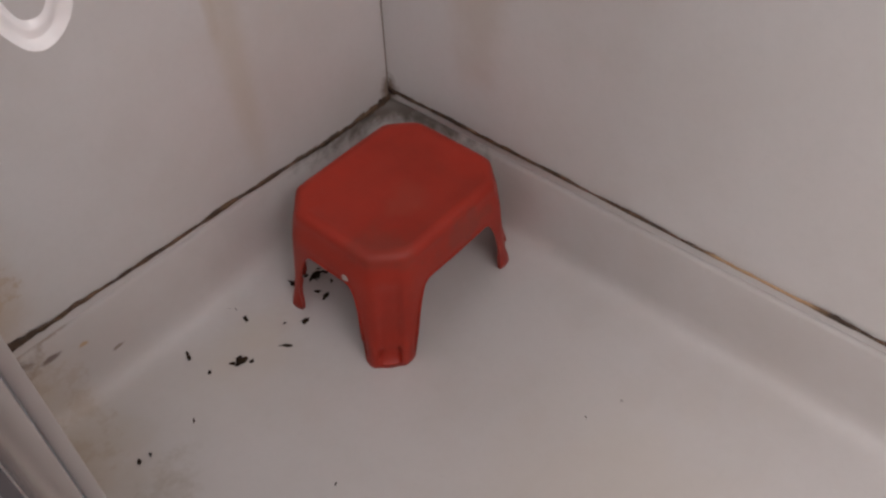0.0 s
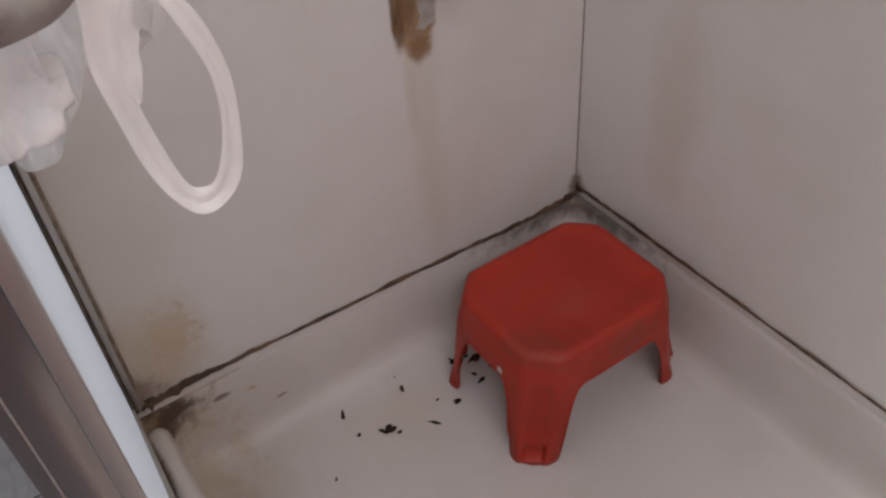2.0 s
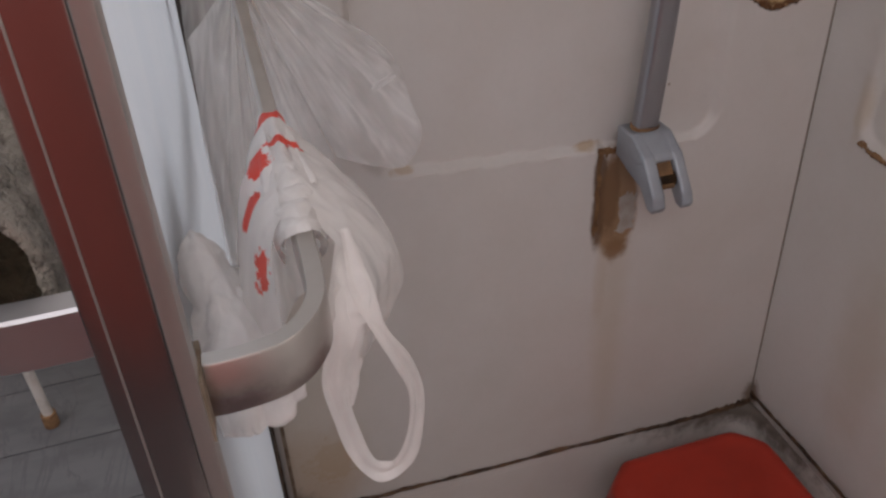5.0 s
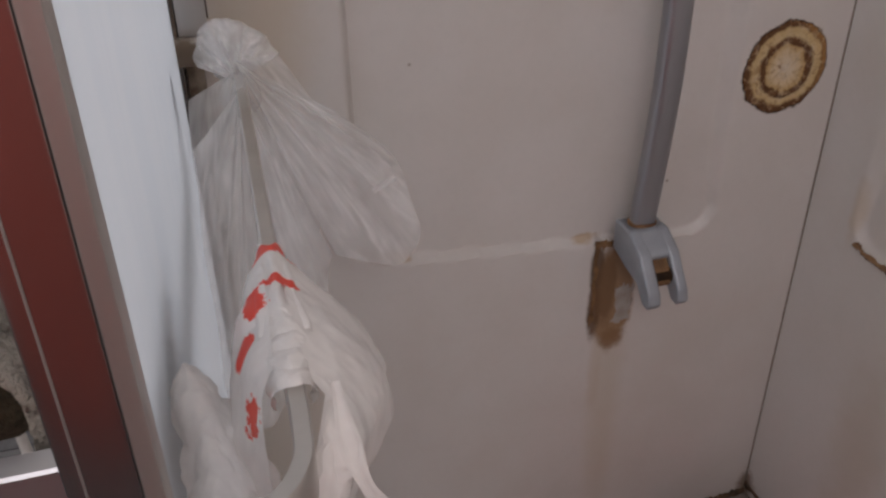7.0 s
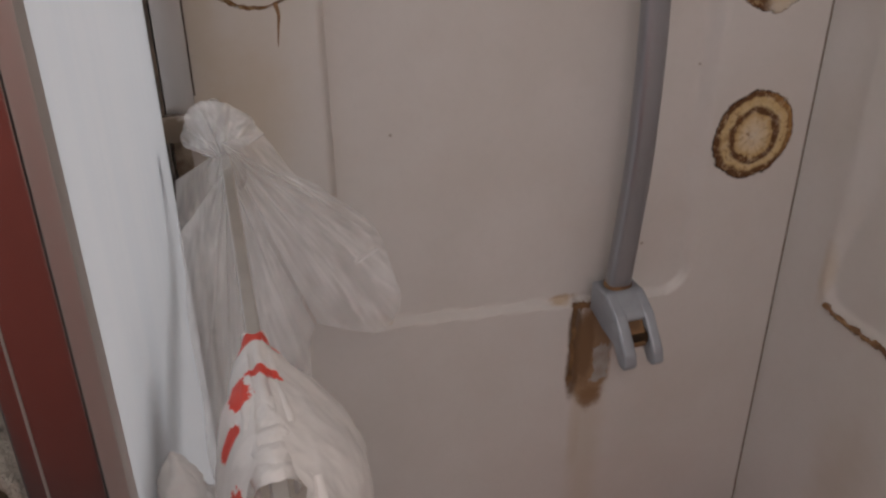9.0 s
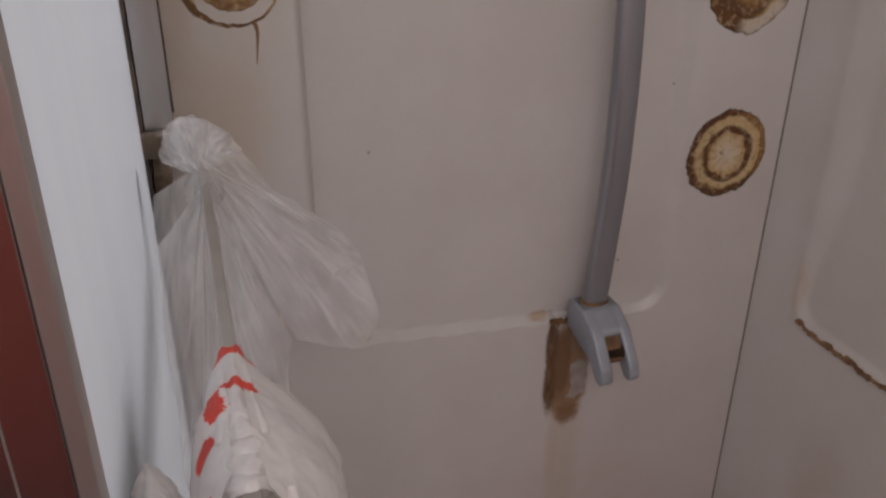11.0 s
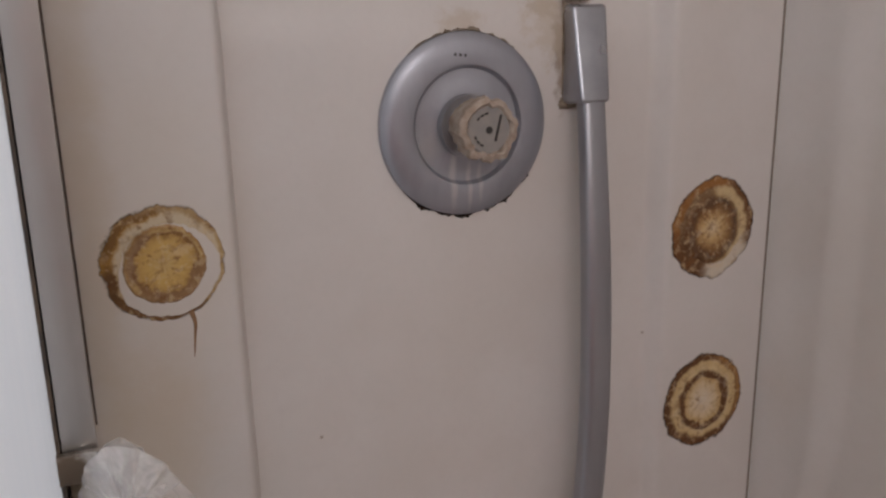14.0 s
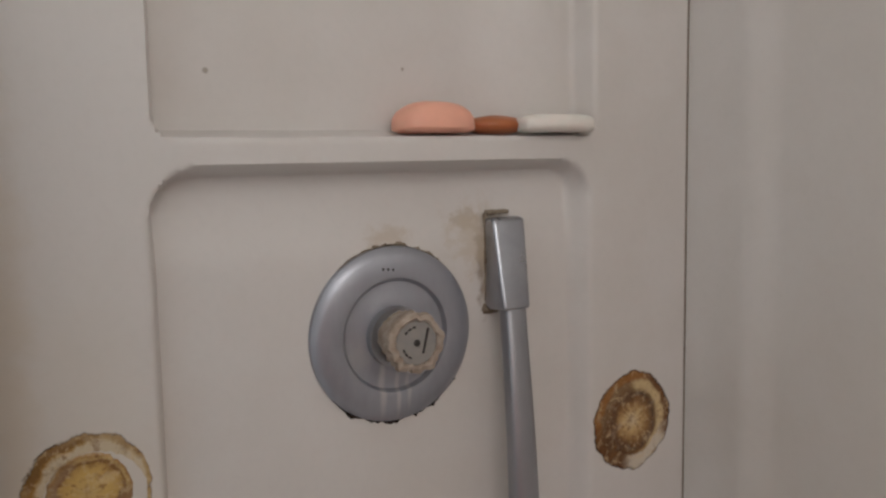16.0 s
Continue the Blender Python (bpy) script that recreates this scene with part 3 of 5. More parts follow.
# ---- red stool ----
def stool():
    cx, cy, hx, hy, ch = -0.146, -0.148, 0.101, 0.084, 0.030
    top, skirt = 0.206, 0.158

    def octagon(grow):
        x, y, c = hx + grow, hy + grow, max(ch + grow * 0.5, 0.008)
        pts = [(x, -y + c), (x, y - c), (x - c, y), (-x + c, y), (-x, y - c), (-x, -y + c), (-x + c, -y), (x - c, -y)]
        return [Vector((px, py)) for px, py in pts]

    # where along the eight sides the points sit: (side, fraction, distance from the middle of the nearest corner face)
    base8 = octagon(0)
    slots = []
    for k in range(8):
        p, q = base8[k], base8[(k + 1) % 8]
        n = 56 if k % 2 == 0 else 22
        for j in range(n):
            f = j / n
            run = (q - p).length
            s = abs(f - 0.5) * run if k % 2 else min(f, 1 - f) * run + ch * 0.707
            slots.append((k, f, s))

    def ring(bm, grow, zfun, soft=0.0):
        o = octagon(grow)
        out = []
        for k, f, s in slots:
            p = o[k].lerp(o[(k + 1) % 8], f)
            # blunt the eight corners a little
            e = min(f, 1 - f) * (o[(k + 1) % 8] - o[k]).length
            p *= 1 - 0.018 * math.exp(-e / 0.006)
            g, z = zfun(s, (cx + p.x, cy + p.y))
            drop = max(top - 0.010 - z, 0) / (top - FLOOR)
            p *= 1 + g / p.length
            p += Vector(((0.011 if p.x < 0 else 0.017) * p.x / hx + 0.005, 0.002 * p.y / hy + 0.007)) * drop
            out.append(bm.verts.new((cx + p.x, cy + p.y, z)))
        return out

    bm = bmesh.new()
    rings = []
    for grow, z in ((-0.045, top - 0.0015), (-0.016, top - 0.0015), (-0.0135, top), (-0.008, top), (-0.004, top - 0.0014), (-0.001, top - 0.005), (0.0, top - 0.010)):
        rings.append(ring(bm, grow, lambda s, at, z=z: (0.0, z)))

    def hem(s, at):
        """Height of the lower edge: the floor at a leg, the skirt between."""
        foot = floor_at(*at)
        if s < 0.0275:
            return foot
        t = min((s - 0.0275) / 0.025, 1.0)
        return foot + (skirt - foot) * (1 - (1 - t) ** 2.4) ** 0.5

    n = 26
    for i in range(1, n + 1):
        u = i / n

        def low(s, at, u=u):
            z0, z1 = top - 0.010, hem(s, at)
            z = z0 + (z1 - z0) * u
            drop = (z0 - z) / (z0 - FLOOR)
            splay = 0.004 * step(drop, 0, 0.2) + 0.006 * drop
            flute = -0.0030 * (1 - step(s, 0.007, 0.016)) * step(drop, 0.12, 0.25)
            toe = (0.0125 * max(0.0, 1 - (s / 0.027) ** 2) - 0.0045) * step(drop, 0.60, 0.95)
            hollow = -0.0080 * (1 - step(s, 0.0085, 0.0115)) * step(drop, 0.80, 0.84) * (1 - step(drop, 0.925, 0.95))
            lip = 0.0015 * step(u, 0.93, 1.0) * step(s, 0.02, 0.03)
            return splay + flute + toe + hollow + lip, z

        rings.append(ring(bm, 0.0, low))
    m = len(slots)
    for a, b in zip(rings, rings[1:]):
        for k in range(m):
            bm.faces.new((a[k], a[(k + 1) % m], b[(k + 1) % m], b[k]))
    mid = bm.verts.new((cx, cy, top - 0.0015))
    for k in range(m):
        bm.faces.new((rings[0][k], rings[0][(k + 1) % m], mid))
    return bm


red_stool = thing("step_stool", (-0.146, -0.148, FLOOR), "worn red plastic step stool standing in the shower tray", "stool")
shell = part("shell", stool(), red_mat, red_stool, sharp=50)
solid = shell.modifiers.new("wall", "SOLIDIFY")
solid.thickness, solid.offset = 0.0026, -1
paint_spot_mat = material("pale_paint_spot", (0.50, 0.44, 0.40), 0.6, scale=90, bump=0.3)


def spot(bm, at, r, nrm, seed, thick=0.0012):
    q = Vector(nrm).to_track_quat("Z", "Y").to_matrix().to_4x4()
    got = lathe([(r, 0), (r * 0.85, thick * 0.8), (r * 0.4, thick)], 14, lambda a: 1 + 0.35 * nz(math.cos(a), math.sin(a), seed, 1.4))
    got.transform(Matrix.Translation(at) @ q)
    me = bpy.data.meshes.new("tmp")
    got.to_mesh(me)
    got.free()
    bm.from_mesh(me)
    bpy.data.meshes.remove(me)
    return bm


part("paint_spot", spot(bmesh.new(), (-0.2258, -0.2135, 0.1365), 0.0020, (-0.7, -0.7, 0.1), 5.0), paint_spot_mat, red_stool, "small pale chip")
part("paint_spot", spot(bmesh.new(), (-0.2535, -0.172, 0.163), 0.0042, (-1, 0, 0.1), 3.0), paint_spot_mat, red_stool, "dried grey-white paint spot")


# ---- shower door with its frame ----
def door_x(y):
    """The door stands slightly askew: x of its inner face at y."""
    return -0.603 + (y + 0.478) / 0.458 * 0.013


def frosted_material():
    m = bpy.data.materials.new("frosted_milky_acrylic")
    m.use_nodes = True
    nt = m.node_tree
    p = nt.nodes["Principled BSDF"]
    out = nt.nodes["Material Output"]
    tone = ramp01(nt, grain(nt, 9, 3, 0.5, (1, 6, 0.5)), 0.35, 0.65)
    col = lerp_col(nt, tone, (0.765, 0.80, 0.835), (0.785, 0.815, 0.845))
    nt.links.new(col, p.inputs["Base Color"])
    p.inputs["Roughness"].default_value = 0.3
    tr = nt.nodes.new("ShaderNodeBsdfTranslucent")
    nt.links.new(col, tr.inputs["Color"])
    mix = nt.nodes.new("ShaderNodeMixShader")
    mix.inputs[0].default_value = 0.87
    nt.links.new(p.outputs[0], mix.inputs[1])
    nt.links.new(tr.outputs[0], mix.inputs[2])
    nt.links.new(mix.outputs[0], out.inputs["Surface"])
    return m


frost_mat = frosted_material()
rubber_mat = material("dirty_rubber_seal", (0.045, 0.035, 0.028), 0.6, other=(0.13, 0.09, 0.06), scale=40, amount=0.9, bump=0.3)
grime_mat = material("grimy_metal_bracket", (0.30, 0.25, 0.19), 0.7, 0.2, other=(0.12, 0.075, 0.045), scale=60, amount=1.0, fine=300, bump=0.4)

door = thing("shower_door", (-0.605, -0.25, RIM + 0.01), "frosted white shower door in a polished aluminium frame", "door")


def skewed(x0, x1, y0, y1, z0, z1, bevel=0.0, cuts=0):
    """A box whose x is counted from the door's inner face."""
    bm = boxed(x0, x1, y0, y1, z0, z1, bevel=bevel)
    for v in bm.verts:
        v.co.x += door_x(v.co.y)
    return bm


pane_bm = skewed(-0.0060, -0.0015, -0.4735, -0.014, 0.20, 1.94)
for v in pane_bm.verts:
    v.co.x += 0.017 * v.co.y
part("pane", pane_bm, frost_mat, door, "frosted milky white pane", smooth=False)
stile = part("stile", skewed(-0.021, -0.0043, -0.478, -0.4745, 0.19, 1.96, 0.0008), stile_mat, door, "polished metal stile reflecting dark red")
part("bright_edge", skewed(-0.0168, -0.0162, -0.4785, -0.476, 0.19, 1.96, 0.0003), alu_mat, stile)
part("inner_trim", skewed(-0.0040, 0.0008, -0.4788, -0.468, 0.19, 1.96, 0.0007), alu_mat, door, "dull grey aluminium edge trim")
part("bottom_rail", skewed(-0.016, 0.0012, -0.455, -0.02, 0.182, 0.205, 0.002), alu_mat, door)
part("top_rail", skewed(-0.016, 0.0012, -0.455, -0.02, 1.94, 1.965, 0.002), alu_mat, door)
part("hinge_seal", skewed(-0.010, 0.0006, -0.016, -0.0008, 0.182, 1.96, 0.001), rubber_mat, door, "blackened rubber seal")


def bar_height(y):
    """The inner handle rises slightly towards the wall."""
    return 0.802 + 0.029 * (y + 0.467)


def handle_path(side):
    if side > 0:
        pts = [(-0.0060, -0.4650), (0.0065, -0.4672), (0.0245, -0.4640), (0.0348, -0.4515), (0.0369, -0.434), (0.0370, -0.40), (0.0370, -0.327), (0.0375, -0.20),
               (0.0375, -0.150), (0.0370, -0.085), (0.035, -0.066), (0.026, -0.0535), (0.013, -0.0500), (0.0, -0.0495)]
        return [(door_x(y) + d, y, bar_height(y)) for d, y in pts]
    pts = [(0.0, -0.430), (0.030, -0.4315), (0.055, -0.430), (0.070, -0.420), (0.075, -0.400), (0.075, -0.36), (0.075, -0.25), (0.075, -0.15),
           (0.071, -0.12), (0.056, -0.108), (0.026, -0.105), (0.0, -0.105)]
    return [(door_x(y) - 0.0065 - d, y, 0.806) for d, y in pts]


BAND = [(0.0032, 0.0085), (0.0026, 0.0095), (-0.0026, 0.0095), (-0.0032, 0.0085), (-0.0032, -0.0085), (-0.0026, -0.0095), (0.0026, -0.0095), (0.0032, -0.0085)]
part("inner_handle", sweep(handle_path(1), BAND, n=110), handle_mat, door, "brushed aluminium band handle")
chrome_handle_mat = material("chrome_handle", (0.50, 0.50, 0.52), 0.42, 1.0, other=(0.6, 0.6, 0.62), scale=30, amount=0.3, bump=0.02, rough_vary=0.05)
part("outer_handle", sweep(handle_path(-1), [(a * 1.7, b) for a, b in BAND], n=110), chrome_handle_mat, door, "shiny chrome band handle")
foot_bm = boxed(-0.0008, 0.0016, -0.4780, -0.4600, 0.7910, 0.8130, bevel=0.0005)
for v in foot_bm.verts:
    v.co.x += door_x(v.co.y)
part("handle_foot", foot_bm, grime_mat, door, "rust-stained handle foot")

# wall post of the door frame; its lower length is missing
post = thing("wall_post", (-0.577, -0.02, 0.82), "dull aluminium wall post ending above a grimy bracket", "door frame")
part("profile", boxed(-0.5875, -0.5675, -0.046, -0.001, 0.822, 1.98, bevel=0.0015), alu_mat, post)
part("edge_seal", boxed(-0.5905, -0.5882, -0.047, -0.001, 0.70, 1.98), rubber_mat, post, "blackened seal strip", smooth=False)
part("right_seal", boxed(-0.5672, -0.5660, -0.030, -0.001, 0.83, 1.98), rubber_mat, post, smooth=False)
bracket_bm = boxed(-0.5870, -0.5690, -0.040, -0.001, 0.812, 0.8205, bevel=0.001)
box(bracket_bm, -0.5870, -0.5700, -0.034, -0.001, 0.800, 0.806, 0.001)
box(bracket_bm, -0.5870, -0.5740, -0.020, -0.001, 0.745, 0.800, 0.002)
part("bracket", bracket_bm, grime_mat, post, "grimy corroded bracket")
channel = thing("wall_channel", (-0.59, -0.004, RIM + 0.01), "blackened wall channel with a thin metal edge", "door frame")
part("gasket", boxed(-0.5895, -0.5775, -0.0045, -0.0004, 0.185, 0.745, bevel=0.001), grime_mat, channel, "dirty brown gasket")
part("metal_edge", boxed(-0.5872, -0.5815, -0.0075, -0.0048, 0.185, 0.745, bevel=0.0005), alu_mat, channel)
part("sill_track", boxed(-0.612, -0.598, -0.95, -0.02, 0.1725, 0.1810, bevel=0.001), grime_mat, channel, "grimy aluminium sill track")


# ---- wall fittings ----
def on_wall(bm, at):
    """Turns a piece made round z so that it stands out of the north wall."""
    bm.transform(Matrix.Translation(at) @ Matrix.Rotation(radians(90), 4, "X"))
    return bm


def ring_material(name, centre, radius, stops, speckle, seed, arcs=()):
    """Residue in uneven rings round a centre on the north wall. stops: rows of (share of the radius, colour);
    arcs: rows of (direction in degrees, cosine where it ends, inner share, outer share, colour, strength)."""
    m = bpy.data.materials.new(name)
    m.use_nodes = True
    nt = m.node_tree
    p = nt.nodes["Principled BSDF"]
    sub = nt.nodes.new("ShaderNodeVectorMath")
    sub.operation = "SUBTRACT"
    nt.links.new(place(nt), sub.inputs[0])
    sub.inputs[1].default_value = centre
    flat = nt.nodes.new("ShaderNodeVectorMath")
    flat.operation = "MULTIPLY"
    nt.links.new(sub.outputs[0], flat.inputs[0])
    flat.inputs[1].default_value = (1 / radius, 0, 1 / radius)
    ln = nt.nodes.new("ShaderNodeVectorMath")
    ln.operation = "LENGTH"
    nt.links.new(flat.outputs[0], ln.inputs[0])
    warp = grain(nt, 55 + seed, 4, 0.6)
    wide = grain(nt, 22 + seed, 2, 0.5)
    r = maths(nt, "MULTIPLY_ADD", maths(nt, "SUBTRACT", warp, 0.5), 0.20, ln.outputs["Value"])
    r = maths(nt, "MULTIPLY_ADD", maths(nt, "SUBTRACT", wide, 0.5), 0.14, r)
    # smears that run outwards from the middle
    unit = nt.nodes.new("ShaderNodeVectorMath")
    unit.operation = "NORMALIZE"
    nt.links.new(flat.outputs[0], unit.inputs[0])
    comb = nt.nodes.new("ShaderNodeCombineXYZ")
    nt.links.new(maths(nt, "MULTIPLY", ln.outputs["Value"], 2.6), comb.inputs[1])
    comb.inputs[0].default_value, comb.inputs[2].default_value = seed * 3.1, seed
    spread = nt.nodes.new("ShaderNodeVectorMath")
    spread.operation = "MULTIPLY_ADD"
    nt.links.new(unit.outputs[0], spread.inputs[0])
    spread.inputs[1].default_value = (3.6, 3.6, 3.6)
    nt.links.new(comb.outputs[0], spread.inputs[2])
    smear = nt.nodes.new("ShaderNodeTexNoise")
    nt.links.new(spread.outputs[0], smear.inputs["Vector"])
    smear.inputs["Scale"].default_value, smear.inputs["Detail"].default_value, smear.inputs["Roughness"].default_value = 1.0, 4.0, 0.65
    r = maths(nt, "MULTIPLY_ADD", maths(nt, "SUBTRACT", smear.outputs[0], 0.5), 0.17, r)
    ramp = nt.nodes.new("ShaderNodeValToRGB")
    nt.links.new(r, ramp.inputs[0])
    el = ramp.color_ramp.elements
    while len(el) < len(stops):
        el.new(0.5)
    for e, (at, colour) in zip(el, stops):
        e.position, e.color = at, (*colour, 1)
    spots = ramp01(nt, grain(nt, 110 + seed * 3, 4, 0.7), 0.50, 0.68)
    col = lerp_col(nt, maths(nt, "MULTIPLY", spots, speckle), ramp.outputs[0], (0.19, 0.080, 0.022))
    pale = ramp01(nt, grain(nt, 70 - seed, 3, 0.6), 0.56, 0.70)
    col = lerp_col(nt, maths(nt, "MULTIPLY", pale, 0.30), col, (0.66, 0.56, 0.42))
    for turn, ends, r0, r1, colour, strength in arcs:
        dot = nt.nodes.new("ShaderNodeVectorMath")
        dot.operation = "DOT_PRODUCT"
        nt.links.new(flat.outputs[0], dot.inputs[0])
        dot.inputs[1].default_value = (math.cos(radians(turn)), 0, math.sin(radians(turn)))
        cosine = maths(nt, "MULTIPLY_ADD", maths(nt, "SUBTRACT", warp, 0.5), 0.5, maths(nt, "DIVIDE", dot.outputs["Value"], maths(nt, "MAXIMUM", ln.outputs["Value"], 0.01)))
        band = maths(nt, "MULTIPLY", ramp01(nt, r, r0 - 0.04, r0 + 0.04), maths(nt, "SUBTRACT", 1.0, ramp01(nt, r, r1 - 0.04, r1 + 0.04)))
        mask = maths(nt, "MULTIPLY", maths(nt, "MULTIPLY", band, ramp01(nt, cosine, ends - 0.1, ends + 0.25)), strength)
        col = lerp_col(nt, mask, col, colour)
    if arcs:
        chips = ramp01(nt, grain(nt, 150 + seed, 4, 0.7), 0.53, 0.62)
        col = lerp_col(nt, maths(nt, "MULTIPLY", chips, 0.5), col, (0.60, 0.45, 0.26))
        dark = ramp01(nt, grain(nt, 95 - seed, 4, 0.7), 0.56, 0.66)
        col = lerp_col(nt, maths(nt, "MULTIPLY", dark, 0.7), col, (0.19, 0.078, 0.018))
    streaks = ramp01(nt, smear.outputs[0], 0.50, 0.72)
    col = lerp_col(nt, maths(nt, "MULTIPLY", streaks, 0.42), col, (0.17, 0.075, 0.022))
    col = lerp_col(nt, maths(nt, "MULTIPLY", maths(nt, "SUBTRACT", 1.0, ramp01(nt, smear.outputs[0], 0.30, 0.44)), 0.22), col, (0.62, 0.52, 0.37))
    nt.links.new(col, p.inputs["Base Color"])
    nt.links.new(maths(nt, "SUBTRACT", 1.0, ramp01(nt, r, 0.935, 1.01)), p.inputs["Alpha"])
    p.inputs["Roughness"].default_value = 0.75
    b = nt.nodes.new("ShaderNodeBump")
    b.inputs["Strength"].default_value, b.inputs["Distance"].default_value = 0.5, 0.0015
    nt.links.new(maths(nt, "ADD", warp, spots), b.inputs["Height"])
    nt.links.new(b.outputs[0], p.inputs["Normal"])
    return m


CREAM, UMBER = (0.60, 0.46, 0.25), (0.105, 0.040, 0.009)
WALLISH, UMBER2, TAN = (0.58, 0.51, 0.41), (0.13, 0.062, 0.026), (0.36, 0.19, 0.06)
JETS = (
    ((-0.062, 0.0, 0.729), 0.0445, ((0.0, (0.66, 0.58, 0.46)), (0.34, (0.64, 0.50, 0.30)), (0.46, (0.50, 0.33, 0.14)), (0.50, UMBER), (0.60, UMBER), (0.66, CREAM), (0.82, (0.56, 0.40, 0.19)), (0.87, UMBER)), 0.35, 1.0, 0.05,
     ((20, 0.55, 0.86, 1.1, TAN, 0.8), (250, 0.3, 0.80, 1.1, UMBER, 0.8)), "brown double ring of old adhesive on the shower wall"),
    ((-0.063, 0.0, 0.889), 0.0445, ((0.0, (0.64, 0.52, 0.34)), (0.24, (0.54, 0.36, 0.16)), (0.40, (0.28, 0.15, 0.05)), (0.54, (0.10, 0.055, 0.03)), (0.64, (0.30, 0.18, 0.07)), (0.74, (0.50, 0.36, 0.18)), (0.83, (0.16, 0.07, 0.02)), (0.95, (0.12, 0.05, 0.015))), 1.0, 5.0, 0.07,
     ((170, 0.1, 0.42, 0.80, UMBER2, 0.75), (150, 0.0, 0.80, 1.15, (0.30, 0.13, 0.03), 0.8), (235, 0.6, 0.60, 1.15, UMBER, 0.85), (15, 0.3, 0.62, 0.82, CREAM, 0.8), (300, 0.70, 0.70, 1.4, WALLISH, 1.0)),
     "mottled dark brown disc of old adhesive on the shower wall"),
    ((-0.514, 0.0, 0.918), 0.0395, ((0.0, (0.54, 0.37, 0.15)), (0.30, (0.56, 0.36, 0.11)), (0.47, (0.46, 0.28, 0.08)), (0.52, (0.22, 0.10, 0.025)), (0.57, (0.52, 0.36, 0.15)), (0.64, (0.36, 0.20, 0.065)), (0.69, (0.56, 0.47, 0.33)), (0.86, (0.55, 0.45, 0.31)), (0.93, (0.40, 0.26, 0.10)), (0.98, (0.50, 0.39, 0.25))), 0.42, 9.0, 0.06,
     ((290, 0.25, 0.48, 0.68, (0.24, 0.13, 0.055), 0.9), (160, 0.60, 0.48, 0.62, (0.26, 0.15, 0.08), 0.8), (165, 0.15, 0.80, 1.4, (0.38, 0.20, 0.035), 1.0), (130, 0.66, 0.83, 1.4, (0.16, 0.075, 0.02), 0.8),
      (245, 0.30, 0.80, 1.4, (0.14, 0.065, 0.018), 1.0), (75, 0.65, 0.90, 1.3, (0.36, 0.24, 0.12), 0.7)), "yellow ochre disc of old adhesive with a rusty drip"),
)
for centre, radius, stops, speckle, seed, uneven, arcs, label in JETS:
    ring_mat = ring_material("adhesive_residue", centre, radius, stops, speckle, seed, arcs)
    wob = lambda a, s=seed, w=uneven: 1 + w * nz(math.cos(a), math.sin(a), s, 2.2) + 0.7 * w * nz(math.cos(a), math.sin(a), s + 9, 9.0)
    ob = thing("adhesive_ring", (centre[0], -0.001, centre[2]), label, "residue", group="old jet mounts on the wall")
    outer = [(radius * 1.10, 0.0007), (radius * 1.02, 0.0008), (radius * 0.93, 0.0010), (radius * 0.86, 0.0009), (radius * 0.68, 0.0008), (radius * 0.60, 0.0006)]
    inner = [(radius * 0.675, 0.0004), (radius * 0.63, 0.0019), (radius * 0.54, 0.0018), (radius * 0.48, 0.0010), (radius * 0.3, 0.0014), (radius * 0.1, 0.0012), (0.0008, 0.0013)]
    part("outer_ring", on_wall(lathe(outer, 90, wob), (centre[0], 0.0006, centre[2])), ring_mat, ob)
    part("inner_disc", on_wall(lathe(inner, 90, wob), (centre[0], 0.0006, centre[2])), ring_mat, ob)

drip_bm = sweep([(-0.5005, -0.0004, 0.884), (-0.4985, -0.0006, 0.876), (-0.4995, -0.0006, 0.866), (-0.5010, -0.0004, 0.852)], oval(0.0015, 0.0006, 8), n=16,
                side=(0, -1, 0), scale=lambda u: 1.2 - u)
tagged(part("rust_drip", drip_bm, rust_mat), "dried brown drip running down the shower wall", "residue")

# mixer valve
VX, VZ = -0.2895, 0.991
VY = north_depth(VX, VZ) + 0.0005
valve = thing("mixer_valve", (VX, VY, VZ), "chrome mixer plate with a crusted, handleless spindle", "shower valve")
prof = [(0.0680, 0.0), (0.0677, 0.004), (0.0655, 0.0062), (0.060, 0.0085), (0.0465, 0.0105), (0.0440, 0.0100), (0.0415, 0.0062), (0.0390, 0.0060), (0.030, 0.0085), (0.020, 0.0095), (0.001, 0.0098)]
plate = part("plate", on_wall(lathe(prof, 96), (VX, VY, VZ)), plate_mat, valve, sharp=25)
scale_mat = material("limescale_crust", (0.42, 0.35, 0.29), 0.85, other=(0.27, 0.20, 0.15), scale=90, amount=0.9, fine=400, bump=0.6, bump_depth=0.002)
lump = lambda a, s, w: 1 + w * nz(math.cos(a), math.sin(a), s, 2.0) + 0.5 * w * nz(math.cos(a), math.sin(a), s + 5, 5.0)
neck = lathe([(0.020, 0.006), (0.021, 0.014), (0.0195, 0.022), (0.0215, 0.028), (0.0220, 0.034), (0.0235, 0.038), (0.0225, 0.0425), (0.0185, 0.044), (0.017, 0.0425), (0.0165, 0.036)], 72, lambda a: lump(a, 2.0, 0.24))
part("crusted_neck", on_wall(neck, (VX, VY, VZ)), scale_mat, valve, "tan limescale crust round the spindle")
thread = lathe([(0.0225 + 0.0009 * (k % 2), 0.007 + 0.0016 * k) for k in range(8)], 60)
part("thread", on_wall(thread, (VX - 0.002, VY, VZ)), chrome_mat, valve)
face_mat = material("grey_spindle_face", (0.26, 0.25, 0.24), 0.6, 0.2, other=(0.34, 0.31, 0.28), scale=90, amount=0.8, bump=0.3)
spindle = part("spindle_face", on_wall(lathe([(0.0168, 0.036), (0.0168, 0.0415), (0.0160, 0.0422), (0.001, 0.0424)], 48), (VX, VY, VZ)), face_mat, valve)
